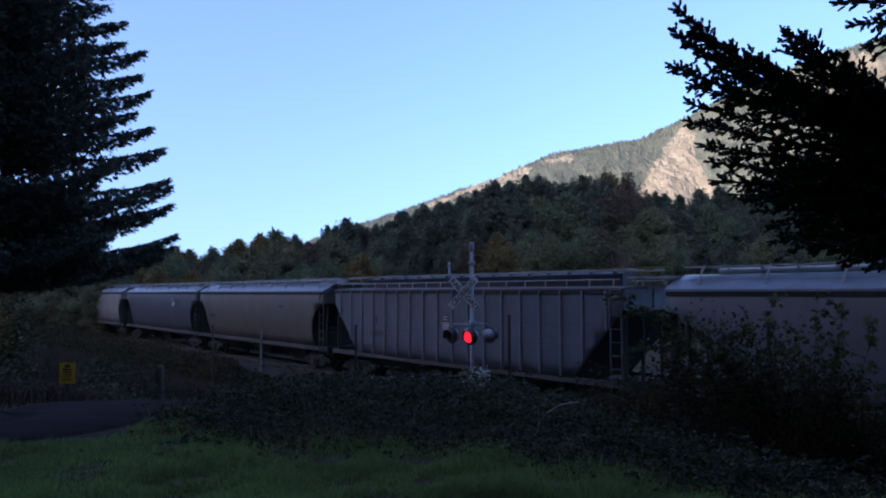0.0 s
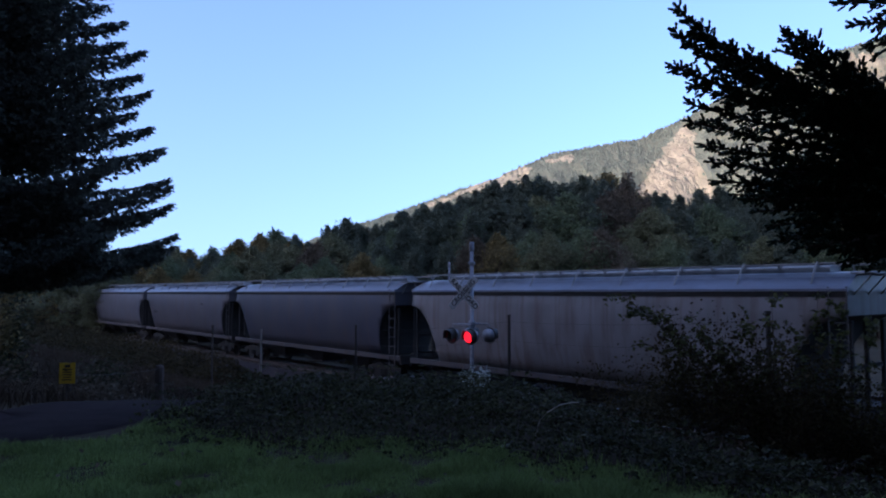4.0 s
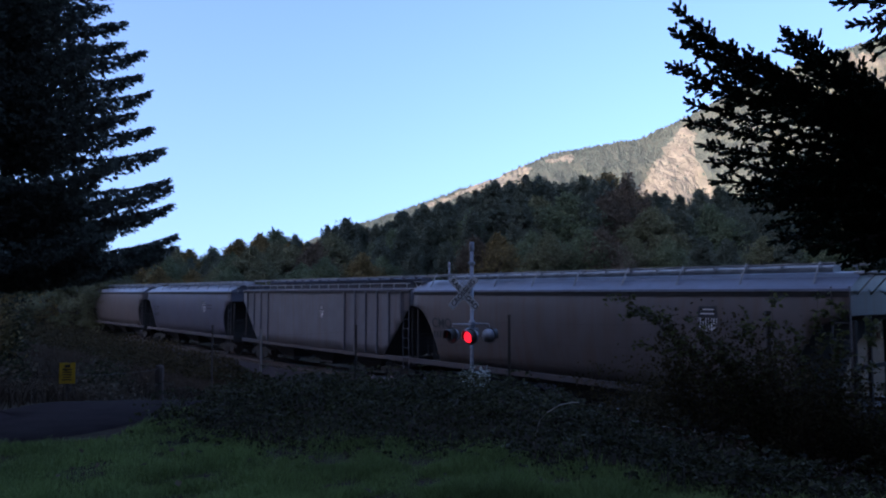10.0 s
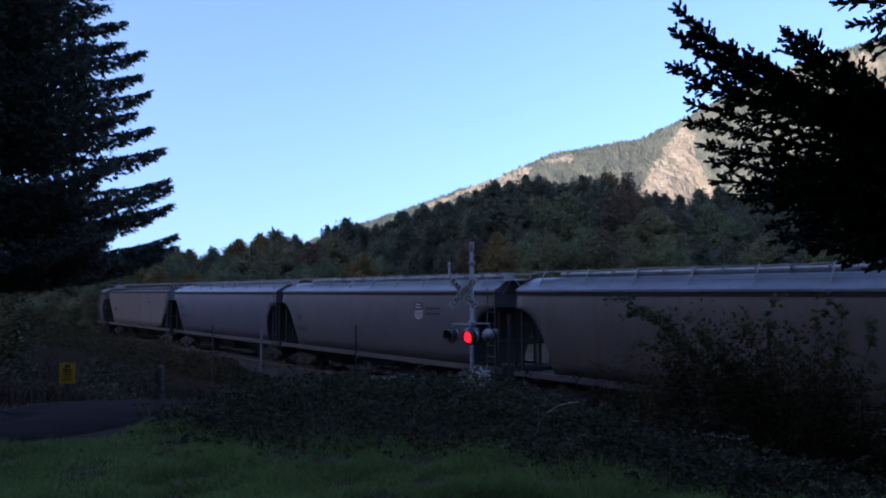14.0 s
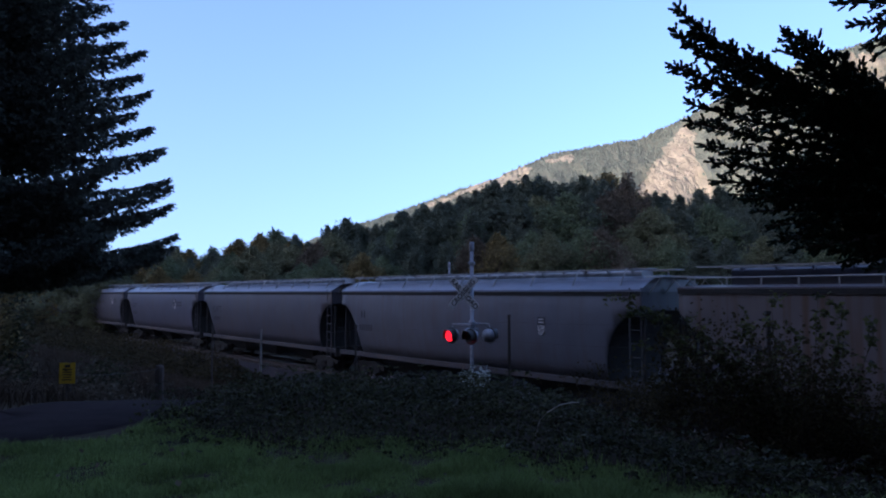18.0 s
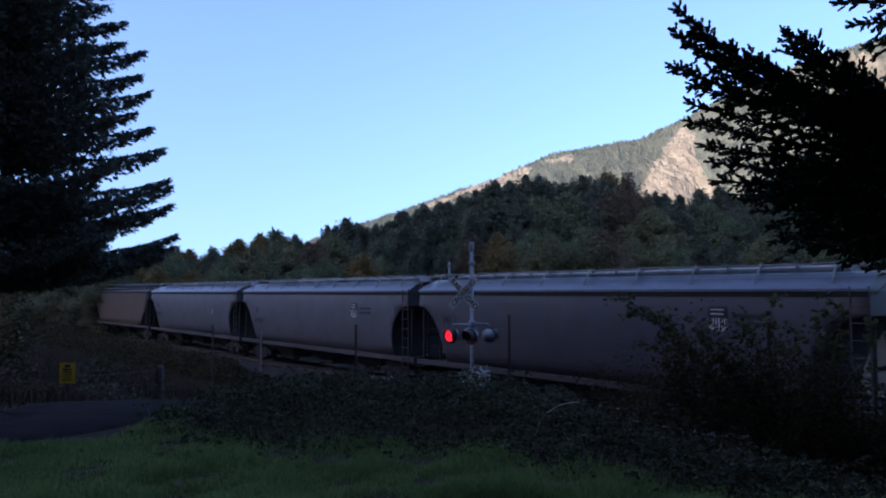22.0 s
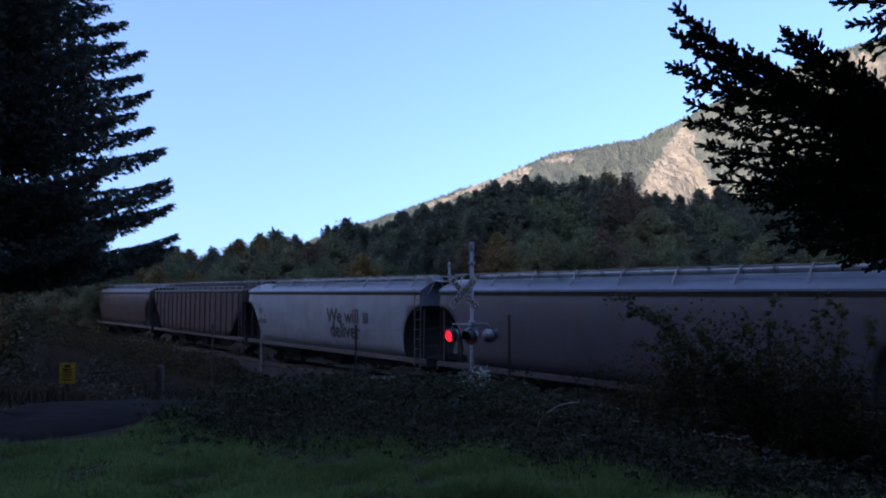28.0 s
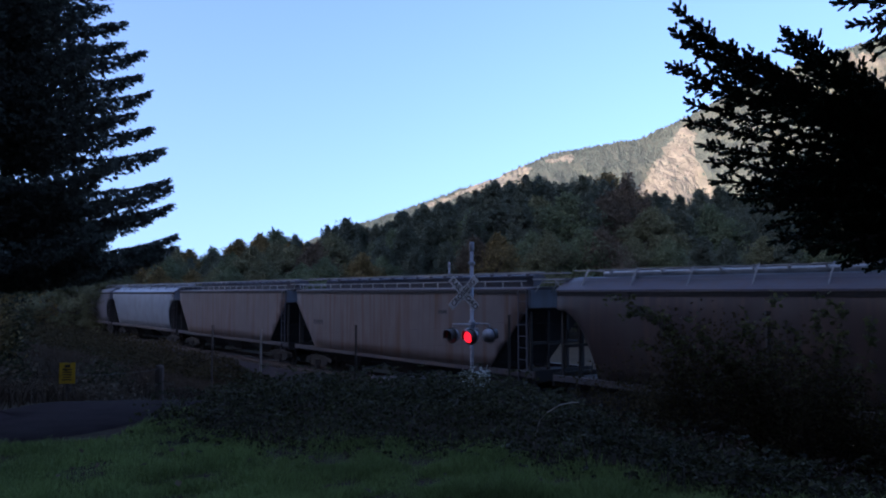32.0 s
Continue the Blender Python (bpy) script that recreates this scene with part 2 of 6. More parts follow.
class Form:
    """Collects simple solids into one mesh."""
    def __init__(self):
        self.v, self.f = [], []

    def add(self, verts, faces):
        k = len(self.v)
        self.v += [Vector(p) for p in verts]
        self.f += [tuple(i + k for i in f) for f in faces]
        return self

    def box(self, x0, x1, y0, y1, z0, z1, bev=0.0):
        if bev:
            b = bev
            ring = lambda z, i: [(x0 + i, y0 + b + i if i else y0 + b, z), (x0 + b + i, y0 + i, z), (x1 - b - i, y0 + i, z), (x1 - i, y0 + b + i, z),
                                 (x1 - i, y1 - b - i, z), (x1 - b - i, y1 - i, z), (x0 + b + i, y1 - i, z), (x0 + i, y1 - b - i, z)]
            vs = ring(z0, b * 0.6) + ring(z0 + b, 0) + ring(z1 - b, 0) + ring(z1, b * 0.6)
            fs = [tuple(range(7, -1, -1)), tuple(range(24, 32))]
            for r in range(3):
                for i in range(8):
                    j = (i + 1) % 8
                    fs.append((r * 8 + i, r * 8 + j, r * 8 + 8 + j, r * 8 + 8 + i))
            return self.add(vs, fs)
        vs = [(x, y, z) for z in (z0, z1) for y in (y0, y1) for x in (x0, x1)]
        return self.add(vs, [(0, 2, 3, 1), (4, 5, 7, 6), (0, 1, 5, 4), (2, 6, 7, 3), (0, 4, 6, 2), (1, 3, 7, 5)])

    def tube(self, pts, radii, n=8, cap=True):
        pts = [Vector(p) for p in pts]
        if not hasattr(radii, "__len__"):
            radii = [radii] * len(pts)
        vs, fs = [], []
        for i, p in enumerate(pts):
            t = (pts[min(i + 1, len(pts) - 1)] - pts[max(i - 1, 0)]).normalized()
            side = t.cross(Vector((0, 0, 1)) if abs(t.z) < 0.9 else Vector((1, 0, 0))).normalized()
            up = side.cross(t)
            for k in range(n):
                a = 2 * math.pi * k / n
                vs.append(p + (side * math.cos(a) + up * math.sin(a)) * radii[i])
        for i in range(len(pts) - 1):
            for k in range(n):
                j = (k + 1) % n
                fs.append((i * n + k, i * n + j, i * n + n + j, i * n + n + k))
        if cap:
            fs += [tuple(range(n - 1, -1, -1)), tuple(range((len(pts) - 1) * n, len(pts) * n))]
        return self.add(vs, fs)

    def prism(self, outline, a, b, axis="y"):
        """An outline of (u, w) pushed from a to b along an axis: y (u=x, w=z), x (u=y, w=z) or z (u=x, w=y)."""
        put = {"y": lambda u, w, k: (u, k, w), "x": lambda u, w, k: (k, u, w), "z": lambda u, w, k: (u, w, k)}[axis]
        n = len(outline)
        vs = [put(u, w, a) for u, w in outline] + [put(u, w, b) for u, w in outline]
        fs = [tuple(range(n)), tuple(range(2 * n - 1, n - 1, -1))]
        for i in range(n):
            j = (i + 1) % n
            fs.append((j, i, i + n, j + n))
        return self.add(vs, fs)

    def lathe(self, profile, n=16, axis="z", at=(0, 0, 0)):
        """A profile of (radius, height) turned round an axis."""
        vs, fs = [], []
        for r, h in profile:
            for k in range(n):
                a = 2 * math.pi * k / n
                c, s2 = r * math.cos(a), r * math.sin(a)
                vs.append(Vector({"z": (c, s2, h), "y": (c, h, s2), "x": (h, c, s2)}[axis]) + Vector(at))
        for i in range(len(profile) - 1):
            for k in range(n):
                j = (k + 1) % n
                fs.append((i * n + k, i * n + j, i * n + n + j, i * n + n + k))
        fs += [tuple(range(n - 1, -1, -1)), tuple(range((len(profile) - 1) * n, len(profile) * n))]
        return self.add(vs, fs)

    def mesh(self, name, material, smooth=False):
        me = mesh_of(name, self.v, self.f, material, smooth)
        bm = bmesh.new()
        bm.from_mesh(me)
        bmesh.ops.recalc_face_normals(bm, faces=bm.faces)
        bm.to_mesh(me)
        bm.free()
        return me


def part(name, me, parent, label="", m=None):
    ob = new(name, me)
    ob.parent = parent
    if m is not None:
        ob.matrix_basis = m
    return tagged(ob, label)


def thing(name, m, label, category, group="", kind=""):
    ob = new(name)
    ob.matrix_basis = m
    return tagged(ob, label, category, group, kind)


def writing(text, size, material, extrude=0.002, bold=0.022):
    cu = bpy.data.curves.new("writing", "FONT")
    cu.body, cu.size, cu.extrude, cu.offset = text, size, extrude, bold * size
    cu.align_x, cu.align_y = "CENTER", "CENTER"
    ob = bpy.data.objects.new("writing", cu)
    scene.collection.objects.link(ob)
    bpy.context.view_layer.update()
    me = bpy.data.meshes.new_from_object(ob.evaluated_get(bpy.context.evaluated_depsgraph_get()))
    bpy.data.objects.remove(ob)
    me.materials.clear()
    me.materials.append(material)
    return me


def leaf_cloud(points, normals_up, size, rng, fold=0.25, slender=0.55, jitter=0.4):
    """Folded pointed leaves, one for each point: vertices and faces."""
    n = len(points)
    a = rng.normal(size=(n, 3))
    a[:, 2] *= 0.6
    a /= np.linalg.norm(a, axis=1)[:, None]
    up = rng.normal(size=(n, 3)) * 0.7 + np.array([0, 0, normals_up])
    side = np.cross(a, up)
    side /= np.linalg.norm(side, axis=1)[:, None] + 1e-9
    nor = np.cross(side, a)
    s = (size * (1 + jitter * rng.uniform(-1, 1, n)))[:, None]
    base, tip = points - a * s * 0.5, points + a * s * 0.5
    left = points + side * s * slender * 0.5 + nor * s * fold * 0.5
    right = points - side * s * slender * 0.5 + nor * s * fold * 0.5
    v = np.stack([base, left, tip, right], 1).reshape(-1, 3)
    k = np.arange(n)[:, None] * 4
    f = np.concatenate([k + np.array([0, 2, 1]), k + np.array([0, 3, 2])], 1).reshape(-1, 3)
    return v, f


def needle_shoots(base, way, length, width, rng, needles=12, thin=0.10):
    """Bottle-brush shoots: needles round a stem, as narrow triangles, with a stem triangle."""
    n = len(base)
    way = way / (np.linalg.norm(way, axis=1)[:, None] + 1e-9)
    ref = np.where(np.abs(way[:, 2:3]) < 0.9, np.array([[0, 0, 1.0]]), np.array([[1.0, 0, 0]]))
    e1 = np.cross(way, ref)
    e1 /= np.linalg.norm(e1, axis=1)[:, None]
    e2 = np.cross(way, e1)
    vs = []
    L = length[:, None]
    for k in range(needles):
        f = (k + 0.3) / needles
        ang = k * 2.4 + rng.uniform(0, 6.28, n)
        out = e1 * np.cos(ang)[:, None] + e2 * np.sin(ang)[:, None]
        p = base + way * L * f
        w = width * (1.15 - 0.55 * f)
        tip = p + out * w + way * (w * 0.9)
        sd = np.cross(out, way) * (w * thin * 2.2)
        vs += [p - sd, p + sd, tip]
    sd = e1 * width * 0.22
    vs += [base - sd, base + sd, base + way * L * 1.05]
    v = np.stack(vs, 1).reshape(-1, 3)
    return v, np.arange(len(v)).reshape(-1, 3)


def finger_shoots(base, way, length, width, rng):
    """Stout blunt needle-clad shoots: each a ragged four-sided spindle."""
    n = len(base)
    way = way / (np.linalg.norm(way, axis=1)[:, None] + 1e-9)
    ref = np.where(np.abs(way[:, 2:3]) < 0.9, np.array([[0, 0, 1.0]]), np.array([[1.0, 0, 0]]))
    e1 = np.cross(way, ref)
    e1 /= np.linalg.norm(e1, axis=1)[:, None]
    e2 = np.cross(way, e1)
    turn = rng.uniform(0, 6.28, n)
    cols = []
    for along, fat in ((0.0, 0.55), (0.35, 1.0), (0.88, 0.92)):
        for k in range(4):
            a = turn + k * 1.5708 + along * 2
            r = width * fat * rng.uniform(0.65, 1.35, n)
            cols.append(base + way * (length * (along + rng.uniform(-0.06, 0.06, n)))[:, None] + e1 * (np.cos(a) * r)[:, None] + e2 * (np.sin(a) * r)[:, None])
    cols.append(base + way * (length * 1.04)[:, None])
    v = np.stack(cols, 1).reshape(-1, 3)
    one = []
    for ring in range(2):
        for k in range(4):
            p, q = ring * 4 + k, ring * 4 + (k + 1) % 4
            one += [(p, q, q + 4), (p, q + 4, p + 4)]
    one += [(8 + k, 8 + (k + 1) % 4, 12) for k in range(4)]
    one = np.array(one)
    return v, (np.arange(n)[:, None, None] * 13 + one[None]).reshape(-1, 3)


# ------------------------------------------------------------------ ground, road, track bed
def spaced(lo, hi, fine_lo, fine_hi, fine, coarse=28):
    a = np.arange(fine_lo, fine_hi, fine)
    left = fine_lo - np.geomspace(fine, fine_lo - lo, coarse)[::-1]
    right = a[-1] + np.geomspace(fine, hi - a[-1], coarse)
    return np.concatenate([left, a, right])


def build_ground():
    xs, ys = spaced(-4500, 4500, -22, 22, 0.7), spaced(-4500, 4500, -6, 46, 0.7)
    vs = [(x, y, ground_z(x, y)) for y in ys for x in xs]
    w = len(xs)
    fs = [(j * w + i, j * w + i + 1, (j + 1) * w + i + 1, (j + 1) * w + i) for j in range(len(ys) - 1) for i in range(w - 1)]
    g = new("ground", mesh_of("ground", vs, fs, M_SOIL, True))
    tagged(g, "dark earth and turf bank sloping down to a railway", "ground", kind="structure")


ROAD = [(-24, 2.6), (-15, 5.8), (-9.6, 7.65), (-7.0, 8.35), (-5.25, 9.05), (-4.85, 10.4), (-4.95, 12.4), (-4.2, 15.2), (-2.2, 20.5), (0.9, 29.6), (8, 37), (30, 56)]


@lru_cache(None)
def road_middle():
    return np.array([(p.x, p.y) for p in smooth_line(ROAD)])


def off_road(x, y):
    d = road_middle() - np.array([x, y])
    return math.sqrt(float((d * d).sum(1).min()))


def smooth_line(pts, n=8):
    out = []
    p = [Vector((a, b, 0)) for a, b in pts]
    for i in range(len(p) - 1):
        p0, p1, p2, p3 = p[max(i - 1, 0)], p[i], p[i + 1], p[min(i + 2, len(p) - 1)]
        for k in range(n):
            t = k / n
            out.append(0.5 * ((2 * p1) + (p2 - p0) * t + (2 * p0 - 5 * p1 + 4 * p2 - p3) * t * t + (3 * p1 - p0 - 3 * p2 + p3) * t ** 3))
    return out + [p[-1]]


def build_road():
    line = smooth_line(ROAD)
    vs, fs = [], []
    for i, p in enumerate(line):
        t = (line[min(i + 1, len(line) - 1)] - line[max(i - 1, 0)]).normalized()
        side = Vector((t.y, -t.x, 0))
        q = p.dot(NRM)
        zc = max(ground_z(p.x, p.y), -0.02 if 15.5 < q < 24 else -9) + 0.05
        for k, (o, dz) in enumerate([(-1.3, -0.15), (-1.15, 0), (0, 0.03), (1.15, 0), (1.3, -0.15)]):
            e = p + side * o
            vs.append((e.x, e.y, max(zc, ground_z(e.x, e.y) + 0.03) + dz))
    for i in range(len(line) - 1):
        for k in range(4):
            fs.append((i * 5 + k, i * 5 + k + 1, i * 5 + 6 + k, i * 5 + 5 + k))
    r = new("road", mesh_of("road", vs, fs, M_ASPHALT, True))
    tagged(r, "narrow worn dark asphalt road running down to the crossing", "road", kind="structure")


def build_track():
    x0, x1 = -560, 760
    spin = Matrix(((DIR.x, NRM.x, 0, 0), (DIR.y, NRM.y, 0, 0), (0, 0, 1, 0), (0, 0, 0, 1)))
    root = thing("railway_track", spin, "straight single railway track on dark stone ballast", "track", kind="structure")
    f = Form()
    f.prism([(TRACK - 3.6, -0.75), (TRACK - 1.75, -0.21), (TRACK + 1.75, -0.21), (TRACK + 3.6, -0.75)], x0, x1, "x")
    part("ballast_bed", f.mesh("ballast_bed", M_BALLAST), root)
    for side in (-1, 1):
        c = TRACK + side * 0.753
        f = Form()
        f.prism([(c - 0.07, -0.17), (c + 0.07, -0.17), (c + 0.07, -0.155), (c + 0.012, -0.13), (c + 0.012, -0.045), (c + 0.034, -0.03), (c + 0.034, -0.008),
                 (c - 0.034, -0.008), (c - 0.034, -0.03), (c - 0.012, -0.045), (c - 0.012, -0.13), (c - 0.07, -0.155)], x0, x1, "x")
        rail = part("rail", f.mesh("rail", M_RAIL), root)
        f = Form()
        f.prism([(c - 0.033, -0.008), (c + 0.033, -0.008), (c + 0.024, 0.0), (c - 0.024, 0.0)], x0, x1, "x")
        part("rail_head", f.mesh("rail_head", M_RAILTOP), rail, "polished steel rail head")
    f = Form().box(-0.115, 0.115, -1.3, 1.3, -0.34, -0.17, 0.012)
    me = f.mesh("sleeper", M_SLEEPER)
    for i in range(250):
        s = -8 + i * 0.52
        if 18.6 < s < 29.5:
            continue
        part("sleeper", me, root, m=pose(s + 0.03 * math.sin(i * 7.1), TRACK + 0.03 * math.sin(i * 3.3), 0, 0, 0, 0.8 * math.sin(i * 5.7)))
    f = Form()
    f.box(-1.21, 1.21, -0.31, 0.31, -0.19, -0.012, 0.015)
    me = f.mesh("crossing_panel", M_CONCRETE)
    f = Form()
    f.box(-1.21, 1.21, -0.66, 0.66, -0.19, -0.012, 0.015)
    me2 = f.mesh("crossing_panel_wide", M_CONCRETE)
    for i in range(4):
        s = 20.4 + i * 2.45
        for side in (-1, 1):
            part("crossing_panel", me, root, m=pose(s, TRACK + side * 1.14, 0.0))
        part("crossing_panel", me2, root, m=pose(s, TRACK, 0.0))


# ------------------------------------------------------------------ the freight cars
HALF = 8.5                     # half the length of a car's body


def car_section(kind):
    """Half of the body's cross-section, from the sill up over the roof to the middle: (y, z)."""
    if kind == "round":
        return [(1.30, 1.22), (1.44, 1.7), (1.55, 2.3), (1.61, 2.9), (1.60, 3.5), (1.55, 3.92), (1.52, 4.0), (0, 4.02)]
    return [(1.53, 1.22), (1.535, 1.7), (1.54, 2.3), (1.54, 2.9), (1.54, 3.5), (1.54, 3.95), (1.53, 4.09), (0, 4.11)]


def build_body(kind, slopes=False):
    """The hopper body: full side sheets, cut away at the ends over the trucks, closed below."""
    sec = car_section(kind)
    full = [(-y, z) for y, z in sec] + [(y, z) for y, z in sec[-2::-1]]
    cut = 1.45 if kind == "round" else 2.0
    reach = [cut * (1 - k / 8) ** 2 for k in range(9)]
    xs = [HALF - cut + e for e in reach]
    xs += [HALF - cut - (2 * (HALF - cut)) * k / 12 for k in range(1, 12)]
    xs += [cut - HALF - e for e in reach[::-1]]
    vs, fs = [], []
    m = len(full)
    for x in xs:
        e = (abs(x) - (HALF - cut)) / cut
        low = 1.22 + (0 if e <= 0 else 2.2 * (math.sqrt(max(0.0, 1 - (1 - e) ** 2)) if kind == "round" else e))
        for y, z in full:
            zz = max(z, low)
            yy = y
            if z < low:
                ay = np.interp(low, [p[1] for p in sec], [p[0] for p in sec])
                yy = math.copysign(ay, y)
            vs.append((x, yy, zz))
    for i in range(len(xs) - 1):
        for k in range(m - 1):
            fs.append((i * m + k, i * m + k + 1, (i + 1) * m + k + 1, (i + 1) * m + k))
        fs.append((i * m + m - 1, i * m, (i + 1) * m, (i + 1) * m + m - 1))
    fs.append(tuple(range(m)))
    fs.append(tuple(range((len(xs) - 1) * m + m - 1, (len(xs) - 1) * m - 1, -1)))
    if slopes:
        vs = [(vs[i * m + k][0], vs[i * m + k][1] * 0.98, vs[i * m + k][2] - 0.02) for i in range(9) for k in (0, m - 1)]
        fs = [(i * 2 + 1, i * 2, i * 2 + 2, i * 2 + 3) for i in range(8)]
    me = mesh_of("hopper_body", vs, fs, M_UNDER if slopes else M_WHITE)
    bm = bmesh.new()
    bm.from_mesh(me)
    bmesh.ops.remove_doubles(bm, verts=bm.verts, dist=0.002)
    bmesh.ops.recalc_face_normals(bm, faces=bm.faces)
    for f in bm.faces:
        f.smooth = abs(f.normal.x) < 0.5
    bm.to_mesh(me)
    bm.free()
    return me


@lru_cache(None)
def stock(name):
    """Meshes that all cars share."""
    f = Form()
    if name == "walkway":
        f.box(-8.3, 8.3, -0.26, 0.26, -0.02, 0.008)
        for i in range(33):
            f.box(-8.28 + i * 0.517, -8.25 + i * 0.517, -0.27, 0.27, 0.006, 0.016)
        return f.mesh(name, M_GALV)
    if name == "bracket":
        f.tube([(0, -0.74, -0.63), (0, -0.42, -0.10), (0, -0.30, 0.02)], 0.026, 6)
        f.box(-0.03, 0.03, -0.30, 0.3, -0.05, -0.02)
        return f.mesh(name, M_GALV)
    if name == "hatch":
        f.prism([(-0.32, 4.15), (-0.30, 4.61), (-0.2, 4.66), (0.2, 4.66), (0.30, 4.61), (0.32, 4.45)], -7.6, 7.6, "x")
        for i in range(16):
            x = -7.3 + i * 0.97
            f.box(x, x + 0.06, -0.37, 0.37, 4.58, 4.685)
        return f.mesh(name, M_GALV)
    if name == "sill":
        f.prism([(-0.05, 1.06), (0.05, 1.06), (0.05, 1.09), (-0.02, 1.10), (-0.02, 1.21), (0.06, 1.22), (0.06, 1.25), (-0.05, 1.25)], -8.75, 8.75, "x")
        return f.mesh(name, M_WHITE)
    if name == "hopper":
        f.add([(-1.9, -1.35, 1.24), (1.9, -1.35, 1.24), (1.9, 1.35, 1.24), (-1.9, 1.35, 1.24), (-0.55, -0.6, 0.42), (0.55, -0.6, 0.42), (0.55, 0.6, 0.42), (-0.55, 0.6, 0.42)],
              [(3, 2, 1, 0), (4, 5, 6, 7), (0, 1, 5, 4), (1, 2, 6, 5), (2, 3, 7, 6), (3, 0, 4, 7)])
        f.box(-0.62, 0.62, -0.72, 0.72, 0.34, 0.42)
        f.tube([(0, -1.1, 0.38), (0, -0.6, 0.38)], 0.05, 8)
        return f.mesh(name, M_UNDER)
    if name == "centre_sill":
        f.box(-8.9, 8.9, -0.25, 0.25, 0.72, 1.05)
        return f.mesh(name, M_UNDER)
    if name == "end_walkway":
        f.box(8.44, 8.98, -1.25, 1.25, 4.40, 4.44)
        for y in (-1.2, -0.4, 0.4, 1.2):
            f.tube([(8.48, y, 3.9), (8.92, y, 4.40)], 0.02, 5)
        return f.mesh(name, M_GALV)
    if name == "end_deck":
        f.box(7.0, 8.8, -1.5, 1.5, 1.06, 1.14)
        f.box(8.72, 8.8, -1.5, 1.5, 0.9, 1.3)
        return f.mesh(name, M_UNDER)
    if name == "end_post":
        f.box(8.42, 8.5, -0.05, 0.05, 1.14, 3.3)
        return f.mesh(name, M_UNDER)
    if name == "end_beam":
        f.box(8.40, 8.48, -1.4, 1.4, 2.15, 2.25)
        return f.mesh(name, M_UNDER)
    if name == "ladder":
        f.box(-0.22, -0.19, -0.02, 0.02, 0.75, 4.1)
        f.box(0.19, 0.22, -0.02, 0.02, 0.75, 4.1)
        for i in range(9):
            f.tube([(-0.21, 0, 0.85 + i * 0.4), (0.21, 0, 0.85 + i * 0.4)], 0.014, 6)
        return f.mesh(name, M_WHITE)
    if name == "brake_wheel":
        ring = [(8.72, 0.55 + 0.26 * math.cos(a * math.pi / 8), 2.5 + 0.26 * math.sin(a * math.pi / 8)) for a in range(17)]
        f.tube(ring, 0.018, 6, False)
        for a in range(4):
            f.tube([(8.72, 0.55, 2.5), (8.72, 0.55 + 0.26 * math.cos(a * math.pi / 2), 2.5 + 0.26 * math.sin(a * math.pi / 2))], 0.012, 5)
        f.tube([(8.5, 0.55, 2.5), (8.74, 0.55, 2.5)], 0.03, 6)
        return f.mesh(name, M_UNDER)
    if name == "end_sheet":
        f.box(8.505, 8.53, -1.5, 1.5, 3.44, 4.06)
        for y in (-1.42, 0, 1.42):
            f.box(8.53, 8.56, y - 0.035, y + 0.035, 3.44, 4.06)
        return f.mesh(name, M_WHITE)
    if name == "coupler":
        f.box(8.6, 9.0, -0.13, 0.13, 0.68, 0.98, 0.02)
        f.prism([(8.98, -0.16), (9.1, -0.2), (9.16, -0.05), (9.08, 0.02), (9.14, 0.12), (9.0, 0.2)], 0.66, 1.0, "z")
        return f.mesh(name, M_UNDER)
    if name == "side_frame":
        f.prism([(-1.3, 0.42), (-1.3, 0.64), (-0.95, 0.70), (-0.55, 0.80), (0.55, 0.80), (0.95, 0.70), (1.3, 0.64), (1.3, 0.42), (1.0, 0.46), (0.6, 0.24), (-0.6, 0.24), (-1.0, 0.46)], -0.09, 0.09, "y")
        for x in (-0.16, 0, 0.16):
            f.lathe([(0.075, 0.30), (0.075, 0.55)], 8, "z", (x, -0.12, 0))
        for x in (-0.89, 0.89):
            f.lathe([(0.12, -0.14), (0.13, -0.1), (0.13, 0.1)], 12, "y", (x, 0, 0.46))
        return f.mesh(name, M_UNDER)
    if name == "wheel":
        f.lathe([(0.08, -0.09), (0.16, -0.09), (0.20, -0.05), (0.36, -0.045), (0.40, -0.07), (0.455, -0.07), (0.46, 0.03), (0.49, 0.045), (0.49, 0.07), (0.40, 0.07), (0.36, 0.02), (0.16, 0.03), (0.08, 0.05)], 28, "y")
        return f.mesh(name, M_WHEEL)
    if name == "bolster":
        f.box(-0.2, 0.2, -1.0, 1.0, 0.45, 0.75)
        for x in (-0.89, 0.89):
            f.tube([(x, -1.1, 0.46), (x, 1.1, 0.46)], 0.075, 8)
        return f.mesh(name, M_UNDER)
    if name == "top_rail":
        f.tube([(-8.3, 0, 4.36), (8.3, 0, 4.36)], 0.022, 6)
        return f.mesh(name, M_GALV)
    if name == "rail_post":
        f.box(-0.018, 0.018, -0.018, 0.018, 4.08, 4.35)
        return f.mesh(name, M_GALV)
    if name == "rib":
        f.prism([(-0.045, -0.0), (0.045, -0.0), (0.03, -0.075), (-0.03, -0.075)], 1.26, 4.02, "z")
        return f.mesh(name, M_WHITE)
    # dark strip in place of the shadow line below the roof edge
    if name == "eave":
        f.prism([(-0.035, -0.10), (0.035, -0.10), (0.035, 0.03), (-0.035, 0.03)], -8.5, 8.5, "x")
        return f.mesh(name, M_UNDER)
    if name == "round":
        return build_body("round")
    if name.endswith("_slope"):
        return build_body(name[:-6], True)
